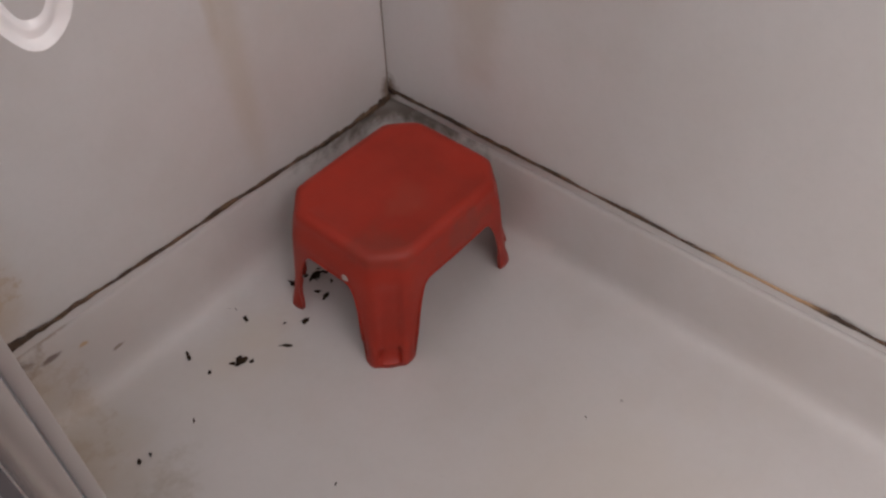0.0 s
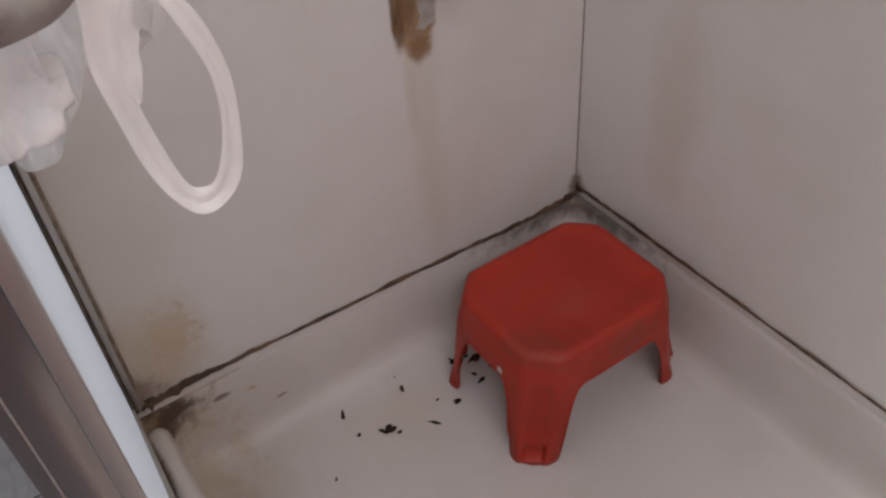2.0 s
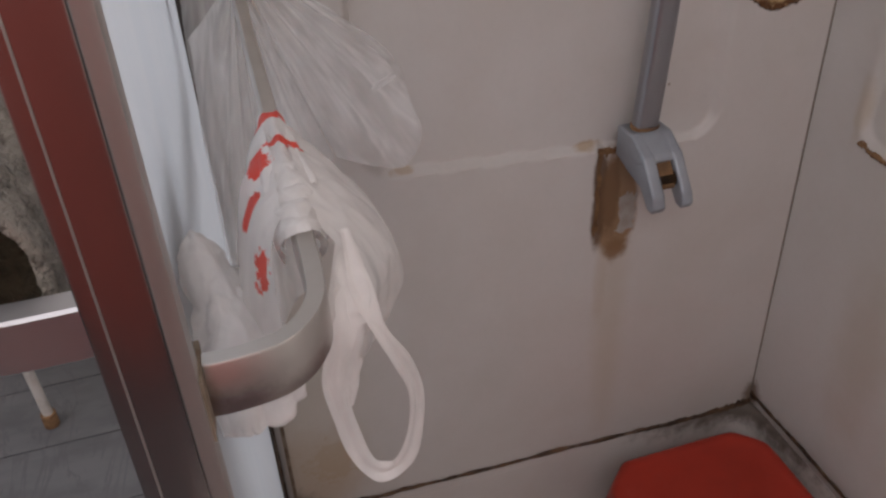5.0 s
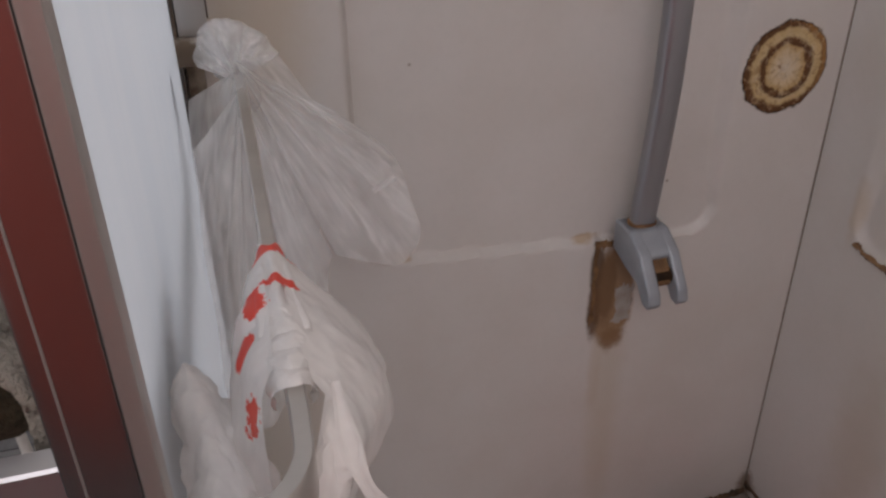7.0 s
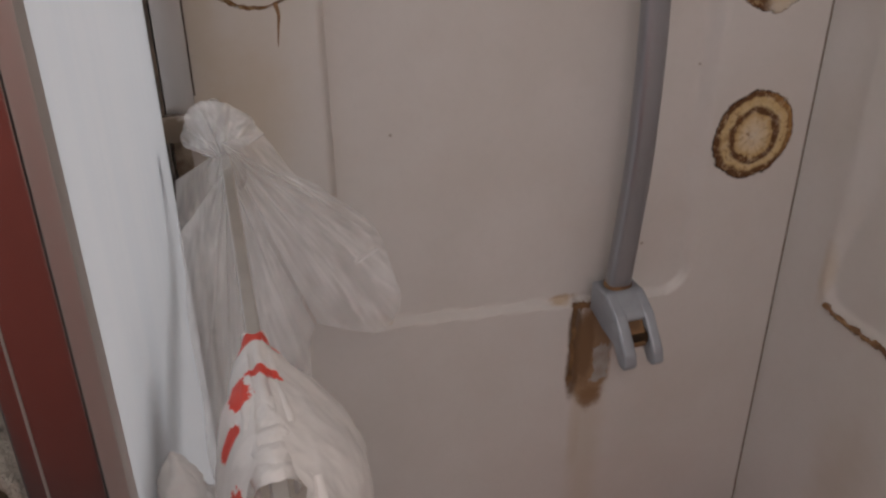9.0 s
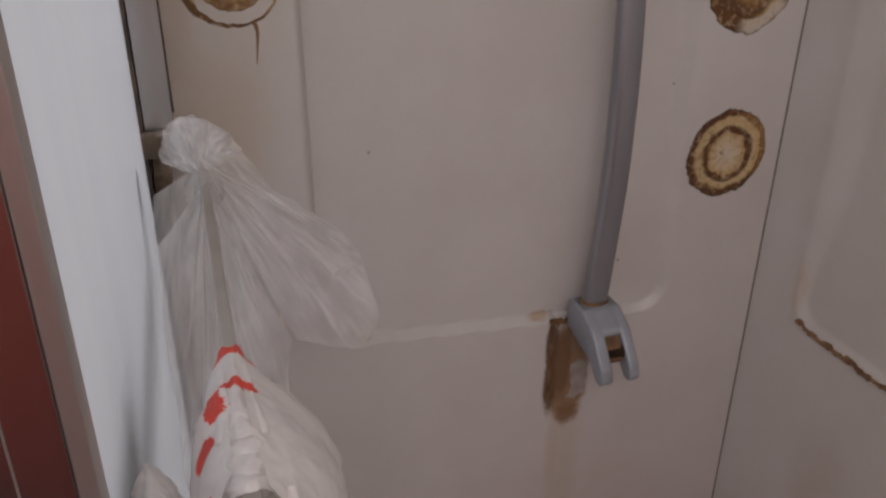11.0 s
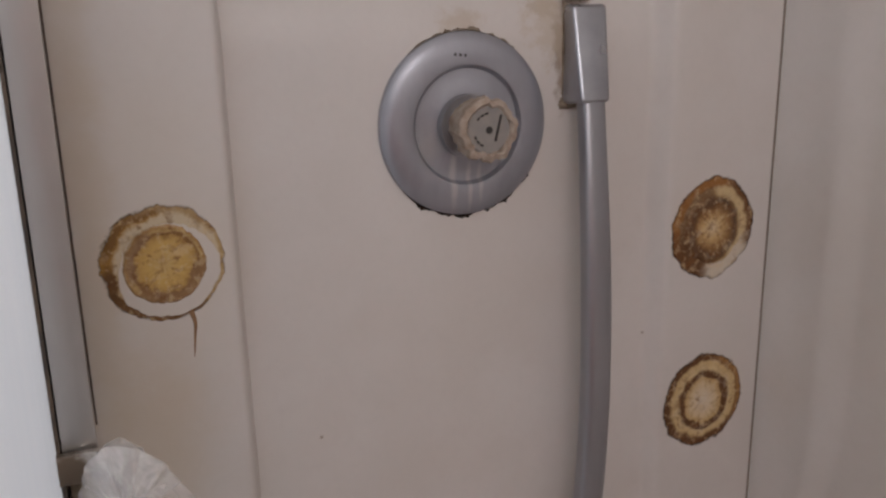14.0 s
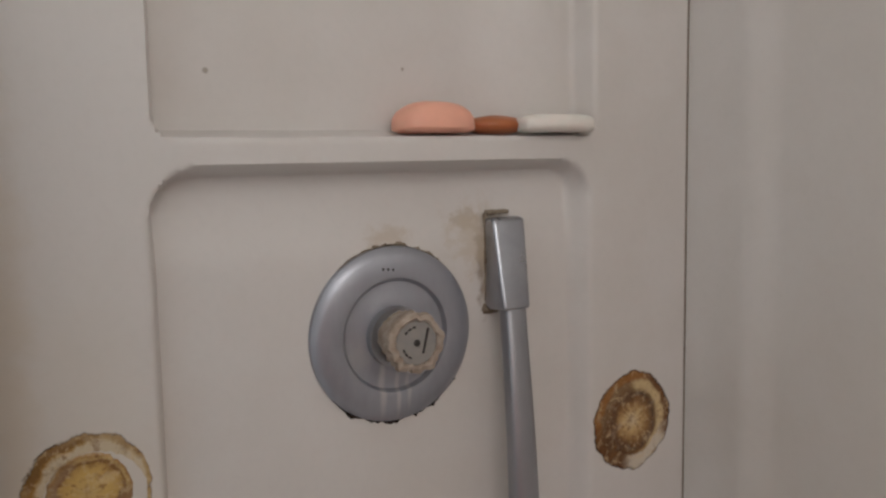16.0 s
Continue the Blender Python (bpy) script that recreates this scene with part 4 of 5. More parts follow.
mark_mat = material("dark_marks", (0.04, 0.037, 0.035), 0.7, scale=90, bump=0)
front = VY - 0.0424
part("screw", on_wall(lathe([(0.0026, 0.0), (0.0025, 0.0006), (0.0005, 0.0007)], 20), (VX, front, VZ)), mark_mat, spindle)
bar_bm = boxed(-0.0009, 0.0009, -0.0004, 0.0003, -0.0095, 0.0095)
bar_bm.transform(Matrix.Translation((VX + 0.0072, front, VZ + 0.001)) @ Matrix.Rotation(radians(14), 4, "Y"))
part("pointer_mark", bar_bm, mark_mat, spindle, smooth=False)
for k, ang in enumerate((100, 118, 136, 205, 222, 240)):
    m_bm = boxed(-0.0013, 0.0013, -0.0004, 0.0003, -0.0007, 0.0007)
    m_bm.transform(Matrix.Translation((VX + 0.0118 * math.cos(radians(ang)), front, VZ + 0.0118 * math.sin(radians(ang)))) @ Matrix.Rotation(radians(90 - ang), 4, "Y"))
    part("scale_mark", m_bm, mark_mat, spindle, smooth=False)
for k in range(3):
    part("plate_mark", on_wall(lathe([(0.0012, 0), (0.0010, 0.0005), (0.0003, 0.0006)], 10), (VX - 0.010 + 0.004 * k, VY - 0.0096, VZ + 0.0515 - 0.0005 * k)), mark_mat, plate)


def arc_crust(name, centre, radius, a0, a1, width, seed, parent, mat):
    """Crumbs of dirt along an arc round a centre on the wall."""
    n = 90
    bm = bmesh.new()
    rows = []
    for i in range(n + 1):
        a = radians(a0 + (a1 - a0) * i / n)
        w = width * max(0.08, 0.45 + 1.0 * nz(i * 0.13, seed, 0) + 0.6 * nz(i * 0.5, seed, 3)) * min(1, 6 * i / n, 6 * (1 - i / n))
        c, s = math.cos(a), math.sin(a)
        x, z = centre[0], centre[2]
        rows.append([bm.verts.new((x + c * (radius - 0.001), centre[1], z + s * (radius - 0.001))), bm.verts.new((x + c * (radius + w * 0.4), centre[1] - 0.0022, z + s * (radius + w * 0.4))),
                     bm.verts.new((x + c * (radius + w), centre[1], z + s * (radius + w)))])
    for a, b in zip(rows, rows[1:]):
        for k in range(3):
            bm.faces.new((a[k], b[k], b[(k + 1) % 3], a[(k + 1) % 3]))
    return part(name, bm, mat, parent)


arc_crust("rust_crumbs", (VX, VY, VZ), 0.0680, 222, 345, 0.0052, 2.0, valve, debris_and_shade_mat)
arc_crust("upper_crust", (VX, VY, VZ), 0.0680, 40, 130, 0.0032, 6.0, valve, grime_mat)

# slide rail, swung off its lower mount
rail = thing("slide_rail", (-0.205, -0.02, 0.60), "grey chrome shower slide rail swung off its lower mount", "shower rail")
top_bm = boxed(-0.2035, -0.1720, -0.010, 0.0215, 1.0010, 1.0765)
for v in top_bm.verts:
    front, low = v.co.y < 0, v.co.z < 1.04
    if front:
        v.co.y = -0.011 if low else 0.009
        v.co.x += (-0.0020 if low else 0.0012) if v.co.x < -0.19 else (-0.0085 if low else 0.0)
        v.co.z += 0.003 if low else -0.001
    elif v.co.x > -0.19:
        v.co.x += 0.003
bmesh.ops.bevel(top_bm, geom=top_bm.edges[:], offset=0.0032, segments=3, affect="EDGES", profile=0.6)
part("top_bracket", top_bm, chrome_mat, rail, "dulled chrome upper bracket")
part("tube", sweep([(-0.1915, -0.001, 1.008), (-0.1945, -0.013, 0.94), (-0.1960, -0.021, 0.87), (-0.1975, -0.026, 0.79), (-0.1985, -0.0245, 0.71), (-0.2040, -0.020, 0.598)],
                   oval(0.0118, 0.0086, 40, 0.62), n=70, side=(0, -1, 0), scale=lambda u: 0.88 + 0.12 * step(u, 0.0, 0.5)), rail_mat, rail, "bent grey oval tube")
part("tube_collar", sweep([(-0.2038, -0.0205, 0.6040), (-0.2040, -0.0203, 0.6000)], oval(0.0135, 0.0105, 20, 0.8), n=2, side=(0, -1, 0)), rust_mat, rail, "rusty collar")


def extruded(outline, x0, x1, bevel=0.002, shift=0.0):
    """A flat side outline of (y, z) points given thickness in x."""
    bm = bmesh.new()
    a = [bm.verts.new((x0, y, z)) for y, z in outline]
    b = [bm.verts.new((x1, y, z)) for y, z in outline]
    bm.faces.new(a)
    bm.faces.new(b[::-1])
    for k in range(len(a)):
        bm.faces.new((a[k], a[(k + 1) % len(a)], b[(k + 1) % len(a)], b[k]))
    bmesh.ops.recalc_face_normals(bm, faces=bm.faces)
    bmesh.ops.bevel(bm, geom=bm.edges[:], offset=bevel, segments=3, affect="EDGES", profile=0.6)
    return bm


PRONG = [(-0.006, 0.601), (-0.034, 0.6015), (-0.055, 0.588), (-0.076, 0.558), (-0.0795, 0.547), (-0.075, 0.541), (-0.067, 0.542), (-0.054, 0.558), (-0.033, 0.563), (-0.006, 0.571)]
BODY = [(-0.006, 0.601), (-0.034, 0.6015), (-0.0545, 0.588), (-0.057, 0.582), (-0.045, 0.576), (-0.030, 0.570), (-0.006, 0.571)]
holder = part("holder", extruded(BODY, -0.2235, -0.1840, 0.004), holder_mat, rail, "grey plastic forked holder")
for xa, xb, lean in ((-0.2240, -0.2115, 0.003), (-0.1945, -0.1835, 0.003)):
    bm = extruded(PRONG, xa, xb, 0.0026)
    for v in bm.verts:
        v.co.x += lean * step(-v.co.y, 0.03, 0.085)
    part("prong", bm, holder_mat, holder)
# roller's near-black colour stands in for shade between the prongs
roller = lathe([(0.0062, -0.0115), (0.0078, -0.010), (0.0078, 0.010), (0.0062, 0.0115)], 24)
roller.transform(Matrix.Translation((-0.2010, -0.0585, 0.5655)) @ Matrix.Rotation(radians(90), 4, "Y"))
part("roller", roller, debris_and_shade_mat, holder, "dark roller filling the fork's shaded gap")
# umber filler puts the fork gap's shade into the colour
cup = [(-0.050, 0.588), (-0.062, 0.574), (-0.068, 0.560), (-0.060, 0.556), (-0.046, 0.566), (-0.036, 0.572)]
part("fork_gap_fill", extruded(cup, -0.2118, -0.1942, 0.002), umber_mat, holder, "dark filler painted as shade in the fork's gap")
for name, x0, x1, z0, z1, seed in (("top_grime", -0.203, -0.180, 1.0785, 1.0822, 1.0), ("side_grime", -0.2042, -0.1990, 1.000, 1.080, 2.0), ("bottom_grime", -0.207, -0.190, 0.9965, 1.0070, 3.0)):
    bm = sheet(24, 8, lambda u, v: (x0 + (x1 - x0) * u + 0.002 * nz(u * 9, v * 9, seed), 0.0205 - 0.0035 * math.sin(math.pi * v) * math.sin(math.pi * u) ** 0.5,
                                    z0 + (z1 - z0) * v + 0.002 * nz(u * 9, v * 9, seed + 4)))
    part(name, bm, grime_mat, rail)

# marks where the holder was mounted
mount = thing("mount_residue", (-0.212, -0.001, 0.51), "rusty rectangular residue of a removed mount on the wall", "residue")


def patch(x0, x1, z0, z1, seed, proud, rag=0.004, n=40):
    """An uneven flat patch on the north wall."""
    def at(u, v):
        x, z = x0 + (x1 - x0) * u, z0 + (z1 - z0) * v
        edge = min(u, 1 - u, v, 1 - v)
        push = (1 - step(edge, 0.0, 0.25)) * rag
        return (x + push * nz(u * 5, v * 5, seed, 1.6), 0.0012 - (proud + 0.0012) * step(edge, 0.0, 0.06) - 0.0004 * nz(u * 9, v * 9, seed), z + push * 1.5 * nz(u * 5, v * 5, seed + 9, 1.6))
    return sheet(n, n, at)


grey_mat = material("grey_mount_scar", (0.40, 0.375, 0.35), 0.7, other=(0.30, 0.25, 0.20), scale=50, amount=0.8, bump=0.2)
part("grey_scar", patch(-0.2125, -0.1925, 0.474, 0.520, 4.0, 0.0005, 0.006), grey_mat, mount, "bare grey scar")
part("grime_edge", patch(-0.2385, -0.2355, 0.475, 0.570, 6.0, 0.0012, 0.004), umber_mat, mount)
part("grime_edge", patch(-0.2385, -0.2200, 0.568, 0.573, 8.0, 0.0012, 0.004), umber_mat, mount)


# ---- soaps on the ledge ----
def soap_material(name, colour, rough=0.5):
    m = material(name, colour, rough, other=tuple(c * 0.85 for c in colour), scale=30, amount=0.6, fine=200, bump=0.15)
    m.node_tree.nodes["Principled BSDF"].inputs["Subsurface Weight"].default_value = 0.15
    m.node_tree.nodes["Principled BSDF"].inputs["Subsurface Radius"].default_value = (0.004, 0.002, 0.002)
    return m


LEDGE = 1.1432


def soap(name, centre, half, mat, label, power=2.4, dish=0.0, turn=0.0, seed=0.0, flat=False):
    def at(u, v):
        a, b = 2 * math.pi * v, math.pi * (u - 0.5)
        f = lambda c: math.copysign(abs(c) ** (2 / power), c)
        x, y, z = f(math.cos(b)) * f(math.cos(a)), f(math.cos(b)) * f(math.sin(a)), f(math.sin(b))
        k = 1 + 0.03 * nz(x, y, z + seed, 2.0)
        z = z * (0.3 if z < 0 and flat else 1.0) + dish * (1 - x * x) * (z < 0)
        return (x * half[0] * k, y * half[1] * k, z * half[2] * k)
    bm = sheet(24, 40, at, wrap=True)
    bmesh.ops.remove_doubles(bm, verts=bm.verts, dist=1e-5)
    bm.transform(Matrix.Translation(centre) @ Matrix.Rotation(radians(turn), 4, "Z"))
    return tagged(part(name, bm, mat), label, "soap", group="soaps on the ledge")


soap("soap_bar", (-0.2510, 0.016, LEDGE + 0.0045), (0.0345, 0.021, 0.0205), soap_material("pink_soap", (0.88, 0.44, 0.32)), "worn pink soap bar on the moulded ledge", 2.5, 0.10, 4, 1, True)
soap("soap_bar", (-0.1925, 0.020, LEDGE + 0.0070), (0.0255, 0.018, 0.0080), soap_material("amber_soap", (0.42, 0.13, 0.045), 0.35), "thin amber sliver of soap on the moulded ledge", 2.0, 0.0, -6, 3)
soap("soap_bar", (-0.1470, 0.001, LEDGE + 0.0072), (0.0340, 0.018, 0.0082), soap_material("white_soap", (0.80, 0.75, 0.69)), "worn white soap bar on the moulded ledge", 3.6, 0.25, -3, 7)


# ---- plastic bags on the door handle ----
def plastic_material(name, colour, alpha, through, prints=(), rough=0.4, relief=0.25, streak=24, gathered=False):
    """Thin plastic; gathered film is denser along the folds that run out from its knot."""
    m = bpy.data.materials.new(name)
    m.use_nodes = True
    nt = m.node_tree
    p = nt.nodes["Principled BSDF"]
    out = nt.nodes["Material Output"]
    col = lerp_col(nt, ramp01(nt, grain(nt, 40, 3), 0.35, 0.7), colour, tuple(c * 0.92 for c in colour))
    for centre, radii, ink, ragged in prints:
        mask = stain(nt, centre, radii, ragged, 130, (0.75, 0.85))
        col = lerp_col(nt, mask, col, ink)
    nt.links.new(col, p.inputs["Base Color"])
    p.inputs["Roughness"].default_value = rough
    tr = nt.nodes.new("ShaderNodeBsdfTranslucent")
    nt.links.new(col, tr.inputs["Color"])
    clear = nt.nodes.new("ShaderNodeBsdfTransparent")
    a, b = nt.nodes.new("ShaderNodeMixShader"), nt.nodes.new("ShaderNodeMixShader")
    a.inputs[0].default_value = through
    nt.links.new(p.outputs[0], a.inputs[1])
    nt.links.new(tr.outputs[0], a.inputs[2])
    dens = ramp01(nt, grain(nt, streak, 4, 0.5, (1, 1, 0.35)), 0.3, 0.75)
    amount = maths(nt, "MULTIPLY_ADD", dens, alpha * 0.5, alpha * 0.75)
    if gathered:
        uv = nt.nodes.new("ShaderNodeTexCoord")
        for across, along, share, lo, hi in ((5, 1.6, 0.40, 0.40, 0.66), (11, 2.4, 0.14, 0.48, 0.70)):
            mp = nt.nodes.new("ShaderNodeMapping")
            nt.links.new(uv.outputs["UV"], mp.inputs[0])
            mp.inputs["Scale"].default_value = (across, along, 1)
            tex = nt.nodes.new("ShaderNodeTexNoise")
            nt.links.new(mp.outputs[0], tex.inputs["Vector"])
            tex.inputs["Scale"].default_value, tex.inputs["Detail"].default_value, tex.inputs["Distortion"].default_value = 1.0, 3.0, 0.5
            amount = maths(nt, "MULTIPLY", amount, maths(nt, "MULTIPLY_ADD", ramp01(nt, tex.outputs[0], lo, hi), share * 1.6, 1 - share * 0.72))
        amount = maths(nt, "MINIMUM", amount, 0.9)
    nt.links.new(amount, b.inputs[0])
    nt.links.new(clear.outputs[0], b.inputs[1])
    nt.links.new(a.outputs[0], b.inputs[2])
    nt.links.new(b.outputs[0], out.inputs["Surface"])
    bump = nt.nodes.new("ShaderNodeBump")
    bump.inputs["Strength"].default_value, bump.inputs["Distance"].default_value = relief, 0.0015
    nt.links.new(grain(nt, 55, 4, 0.6, (1, 1, 0.4), 0.6), bump.inputs["Height"])
    nt.links.new(bump.outputs[0], p.inputs["Normal"])
    return m


RED_INK = (0.95, 0.115, 0.08)
bag_mat = plastic_material("white_bag_plastic", (0.99, 0.965, 0.945), 0.97, 0.33, (
    ((-0.563, -0.3305, 0.815), (0.03, 0.0050, 0.03), RED_INK, 0.25),
    ((-0.5725, -0.3665, 0.816), (0.0062, 0.0100, 0.020), RED_INK, 0.95),
    ((-0.5640, -0.3575, 0.816), (0.0060, 0.0040, 0.020), RED_INK, 0.9),
    ((-0.5585, -0.3605, 0.816), (0.0050, 0.0050, 0.016), RED_INK, 0.7),
    ((-0.5785, -0.384, 0.806), (0.0055, 0.0085, 0.016), RED_INK, 0.45),
    ((-0.5800, -0.410, 0.799), (0.0050, 0.0095, 0.012), RED_INK, 0.95),
))
film_mat = plastic_material("clear_film_plastic", (0.98, 0.975, 0.97), 0.54, 0.46, rough=0.42, relief=0.10, streak=9, gathered=True)
knot_mat = plastic_material("bunched_film_plastic", (0.95, 0.945, 0.94), 0.30, 0.45, rough=0.42, relief=0.3, streak=18)


def pouch(centre, radii, seed, fold=0.16, scale=2.2, lean=(0, 0), stretch=(1, 1, 0.5), nu=48, nv=64, droop=0.0, boxy=1.0):
    """A crumpled hollow lump of plastic."""
    def at(u, v):
        a, b = 2 * math.pi * v, math.pi * (u - 0.5)
        f = lambda c: math.copysign(abs(c) ** boxy, c)
        d = Vector((f(math.cos(b)) * f(math.cos(a)), f(math.cos(b)) * f(math.sin(a)), f(math.sin(b))))
        q = Vector((d.x * stretch[0], d.y * stretch[1], d.z * stretch[2])) + Vector((seed, seed * 0.7, -seed))
        k = 1 + fold * (ridged(q, scale) - 0.3)
        x, y, z = d.x * radii[0] * k, d.y * radii[1] * k, d.z * radii[2] * k
        return Vector(centre) + Vector((x + lean[0] * z, y + lean[1] * z, z - droop * x * x / radii[0]))
    bm = sheet(nu, nv, at, wrap=True)
    bmesh.ops.remove_doubles(bm, verts=bm.verts, dist=1e-6)
    return bm


bag = thing("plastic_bag", (-0.565, -0.38, 0.80), "crumpled white carrier bag with red print tied on the handle", "bag")


def cloth(rows, crumple, seed, nu=70, nv=90, size=60.0, edge=0.0):
    """A crumpled sheet through a loose net of points, with sharp creases."""
    lines = [smooth_path(r, nv) for r in rows]
    cols = [smooth_path([ln[k] for ln in lines], nu) for k in range(nv + 1)]

    def at(u, v):
        i, j = round(u * nu), round(v * nv)
        p = cols[j][i]
        du = cols[j][min(i + 1, nu)] - cols[j][max(i - 1, 0)]
        dv = cols[min(j + 1, nv)][i] - cols[max(j - 1, 0)][i]
        n = du.cross(dv).normalized()
        q = Vector((p.x, p.y, p.z * 0.7)) * size + Vector((seed, -seed, seed * 0.5))
        k = abs(noise.noise(q * 0.45)) * 2.2 + abs(noise.noise(q * 1.1 + Vector((5, 2, 8)))) * 1.1 + abs(noise.noise(q * 2.9)) * 0.35 - 0.9
        fray = edge * noise.noise(Vector((v * 7, u * 3, seed))) * step(u, 0.8, 1.0)
        return p + n * k * crumple + Vector((0, 0, fray))
    return sheet(nu, nv, at)


def bar_point(y):
    """Middle of the inner handle's bar at y."""
    return Vector((door_x(y) + 0.0369, y, bar_height(y)))


def gathered_neck(u, v):
    """The bag's neck, pulled tight round the bar at its far end."""
    y = -0.3265 - 0.064 * u
    c = bar_point(y)
    a = radians(90 - 155 * (2 * v - 1))
    pleat = 0.0009 * math.sin(9 * a + 3 * nz(u * 3, v * 4, 2.0)) * step(u, 0.05, 0.4) + 0.0016 * (ridged((u * 1.6, v * 3.2, 5.0), 1.5) - 0.3) * step(u, 0.1, 0.5)
    rx, rz = 0.0062 + 0.0058 * step(u, 0.1, 0.9) + pleat, 0.0112 + 0.0022 * step(u, 0.1, 0.7) + pleat
    return (c.x + rx * math.cos(a), y + 0.004 * math.sin(3 * a) * (1 - u), c.z + rz * math.sin(a))


def rolled_cuff(u, v):
    """The bag's mouth rolled in thick folds over the bar."""
    y = -0.376 - 0.0455 * u
    c = bar_point(y)
    w = 2 * v - 1
    a = radians(90 - 125 * w)
    fold = u + 0.16 * abs(w) ** 1.5 + 0.05 * nz(v * 4, u * 3, 4.0)
    puff = 0.0013 * abs(math.sin(fold * 15.5)) ** 0.7 + 0.0012 * (ridged((u * 2.4, v * 2.2, 9.0), 1.8) - 0.3)
    swell = math.sin(math.pi * min(1, u * 0.75 + 0.2)) * 0.0022
    rx, rz = 0.0072 + puff + swell, 0.0118 + puff + swell
    return (c.x + rx * math.cos(a) - 0.0015 * w, y + 0.010 * abs(w) ** 1.4 * (0.4 + u), c.z + rz * math.sin(a))


part("gathered_neck", sheet(80, 96, gathered_neck), bag_mat, bag, "pleated neck printed in red")
part("rolled_cuff", sheet(90, 80, rolled_cuff), bag_mat, bag)
LOBE = [
    [(-0.5605, -0.331, 0.816), (-0.5605, -0.360, 0.8185), (-0.5600, -0.385, 0.8195), (-0.5590, -0.405, 0.8175), (-0.5580, -0.416, 0.8130)],
    [(-0.5490, -0.328, 0.800), (-0.5450, -0.357, 0.803), (-0.5430, -0.383, 0.804), (-0.5455, -0.408, 0.804), (-0.5500, -0.425, 0.803)],
    [(-0.5300, -0.320, 0.770), (-0.5275, -0.350, 0.776), (-0.5270, -0.378, 0.780), (-0.5350, -0.408, 0.784), (-0.5475, -0.434, 0.797)],
    [(-0.5190, -0.318, 0.746), (-0.5195, -0.350, 0.749), (-0.5265, -0.380, 0.754), (-0.5400, -0.408, 0.766), (-0.5510, -0.440, 0.787)],
    [(-0.5330, -0.330, 0.741), (-0.5330, -0.352, 0.739), (-0.5370, -0.384, 0.744), (-0.5460, -0.412, 0.757), (-0.5550, -0.443, 0.779)]]
part("hanging_side", cloth(LOBE, 0.0017, 3.0, size=52.0, edge=0.004), bag_mat, bag)
part("inner_layer", cloth([[(x - 0.006, y + 0.006, z - 0.006) for x, y, z in r[:4]] for r in LOBE[1:]], 0.0030, 8.0), bag_mat, bag)
FOLD = [
    [(-0.5660, -0.331, 0.815), (-0.5670, -0.360, 0.8180), (-0.5680, -0.385, 0.8185), (-0.5700, -0.408, 0.8165)],
    [(-0.5720, -0.334, 0.807), (-0.5755, -0.362, 0.811), (-0.5770, -0.388, 0.808), (-0.5755, -0.413, 0.806)],
    [(-0.5750, -0.340, 0.794), (-0.5815, -0.368, 0.799), (-0.5830, -0.395, 0.793), (-0.5770, -0.420, 0.795)],
    [(-0.5770, -0.345, 0.775), (-0.5860, -0.375, 0.780), (-0.5870, -0.400, 0.775), (-0.5770, -0.428, 0.776)],
    [(-0.5770, -0.350, 0.755), (-0.5840, -0.380, 0.757), (-0.5850, -0.405, 0.755), (-0.5760, -0.430, 0.757)]]
part("folded_side", cloth(FOLD, 0.0016, 5.0), bag_mat, bag)
POUCH = [
    [(-0.6060, -0.358, 0.764), (-0.6000, -0.352, 0.768), (-0.5880, -0.356, 0.762), (-0.5770, -0.366, 0.756)],
    [(-0.6065, -0.367, 0.7835), (-0.6010, -0.363, 0.7895), (-0.5900, -0.372, 0.7790), (-0.5780, -0.383, 0.7700)],
    [(-0.6070, -0.384, 0.7780), (-0.5990, -0.381, 0.7880), (-0.5880, -0.386, 0.7810), (-0.5760, -0.393, 0.7700)],
    [(-0.6070, -0.405, 0.7690), (-0.5970, -0.403, 0.7810), (-0.5850, -0.406, 0.7760), (-0.5730, -0.409, 0.7670)],
    [(-0.6060, -0.426, 0.7570), (-0.5960, -0.425, 0.7680), (-0.5840, -0.425, 0.7670), (-0.5720, -0.424, 0.7630)],
    [(-0.6030, -0.436, 0.7490), (-0.5940, -0.437, 0.7500), (-0.5830, -0.435, 0.7520), (-0.5740, -0.430, 0.7570)],
    [(-0.6010, -0.426, 0.7460), (-0.5930, -0.424, 0.7450), (-0.5840, -0.422, 0.7480), (-0.5750, -0.420, 0.7540)]]
part("back_pouch", cloth(POUCH, 0.0034, 7.7, 90, 80, 85.0), bag_mat, bag)


def ribbon(points, widths, seed, bm=None, normal=(0.35, -1, 0.15), n=90, thick=0.0007):
    """A creased strip of plastic along a smooth line, width in metres from one end to the other."""
    bm = bm or bmesh.new()
    line = smooth_path(points, n)
    ws = smooth_path([(w, 0, 0) for w in widths], n)
    rows = []
    for i, p in enumerate(line):
        d = (line[min(i + 1, n)] - line[max(i - 1, 0)]).normalized()
        nrm = Vector(normal).normalized()
        s = d.cross(nrm).normalized()
        w = ws[i].x * (1 + 0.26 * nz(i * 0.15, seed, 0))
        row = []
        for k in range(9):
            f = k / 8 - 0.5
            row.append(bm.verts.new(p + s * w * f + nrm * (0.07 * w * math.cos(f * 9 + i * 0.05) + 0.08 * w * nz(i * 0.16, f * 3, seed))))
        rows.append(row)
    for a, b in zip(rows, rows[1:]):
        for k in range(8):
            bm.faces.new((a[k], a[k + 1], b[k + 1], b[k]))
    return bm


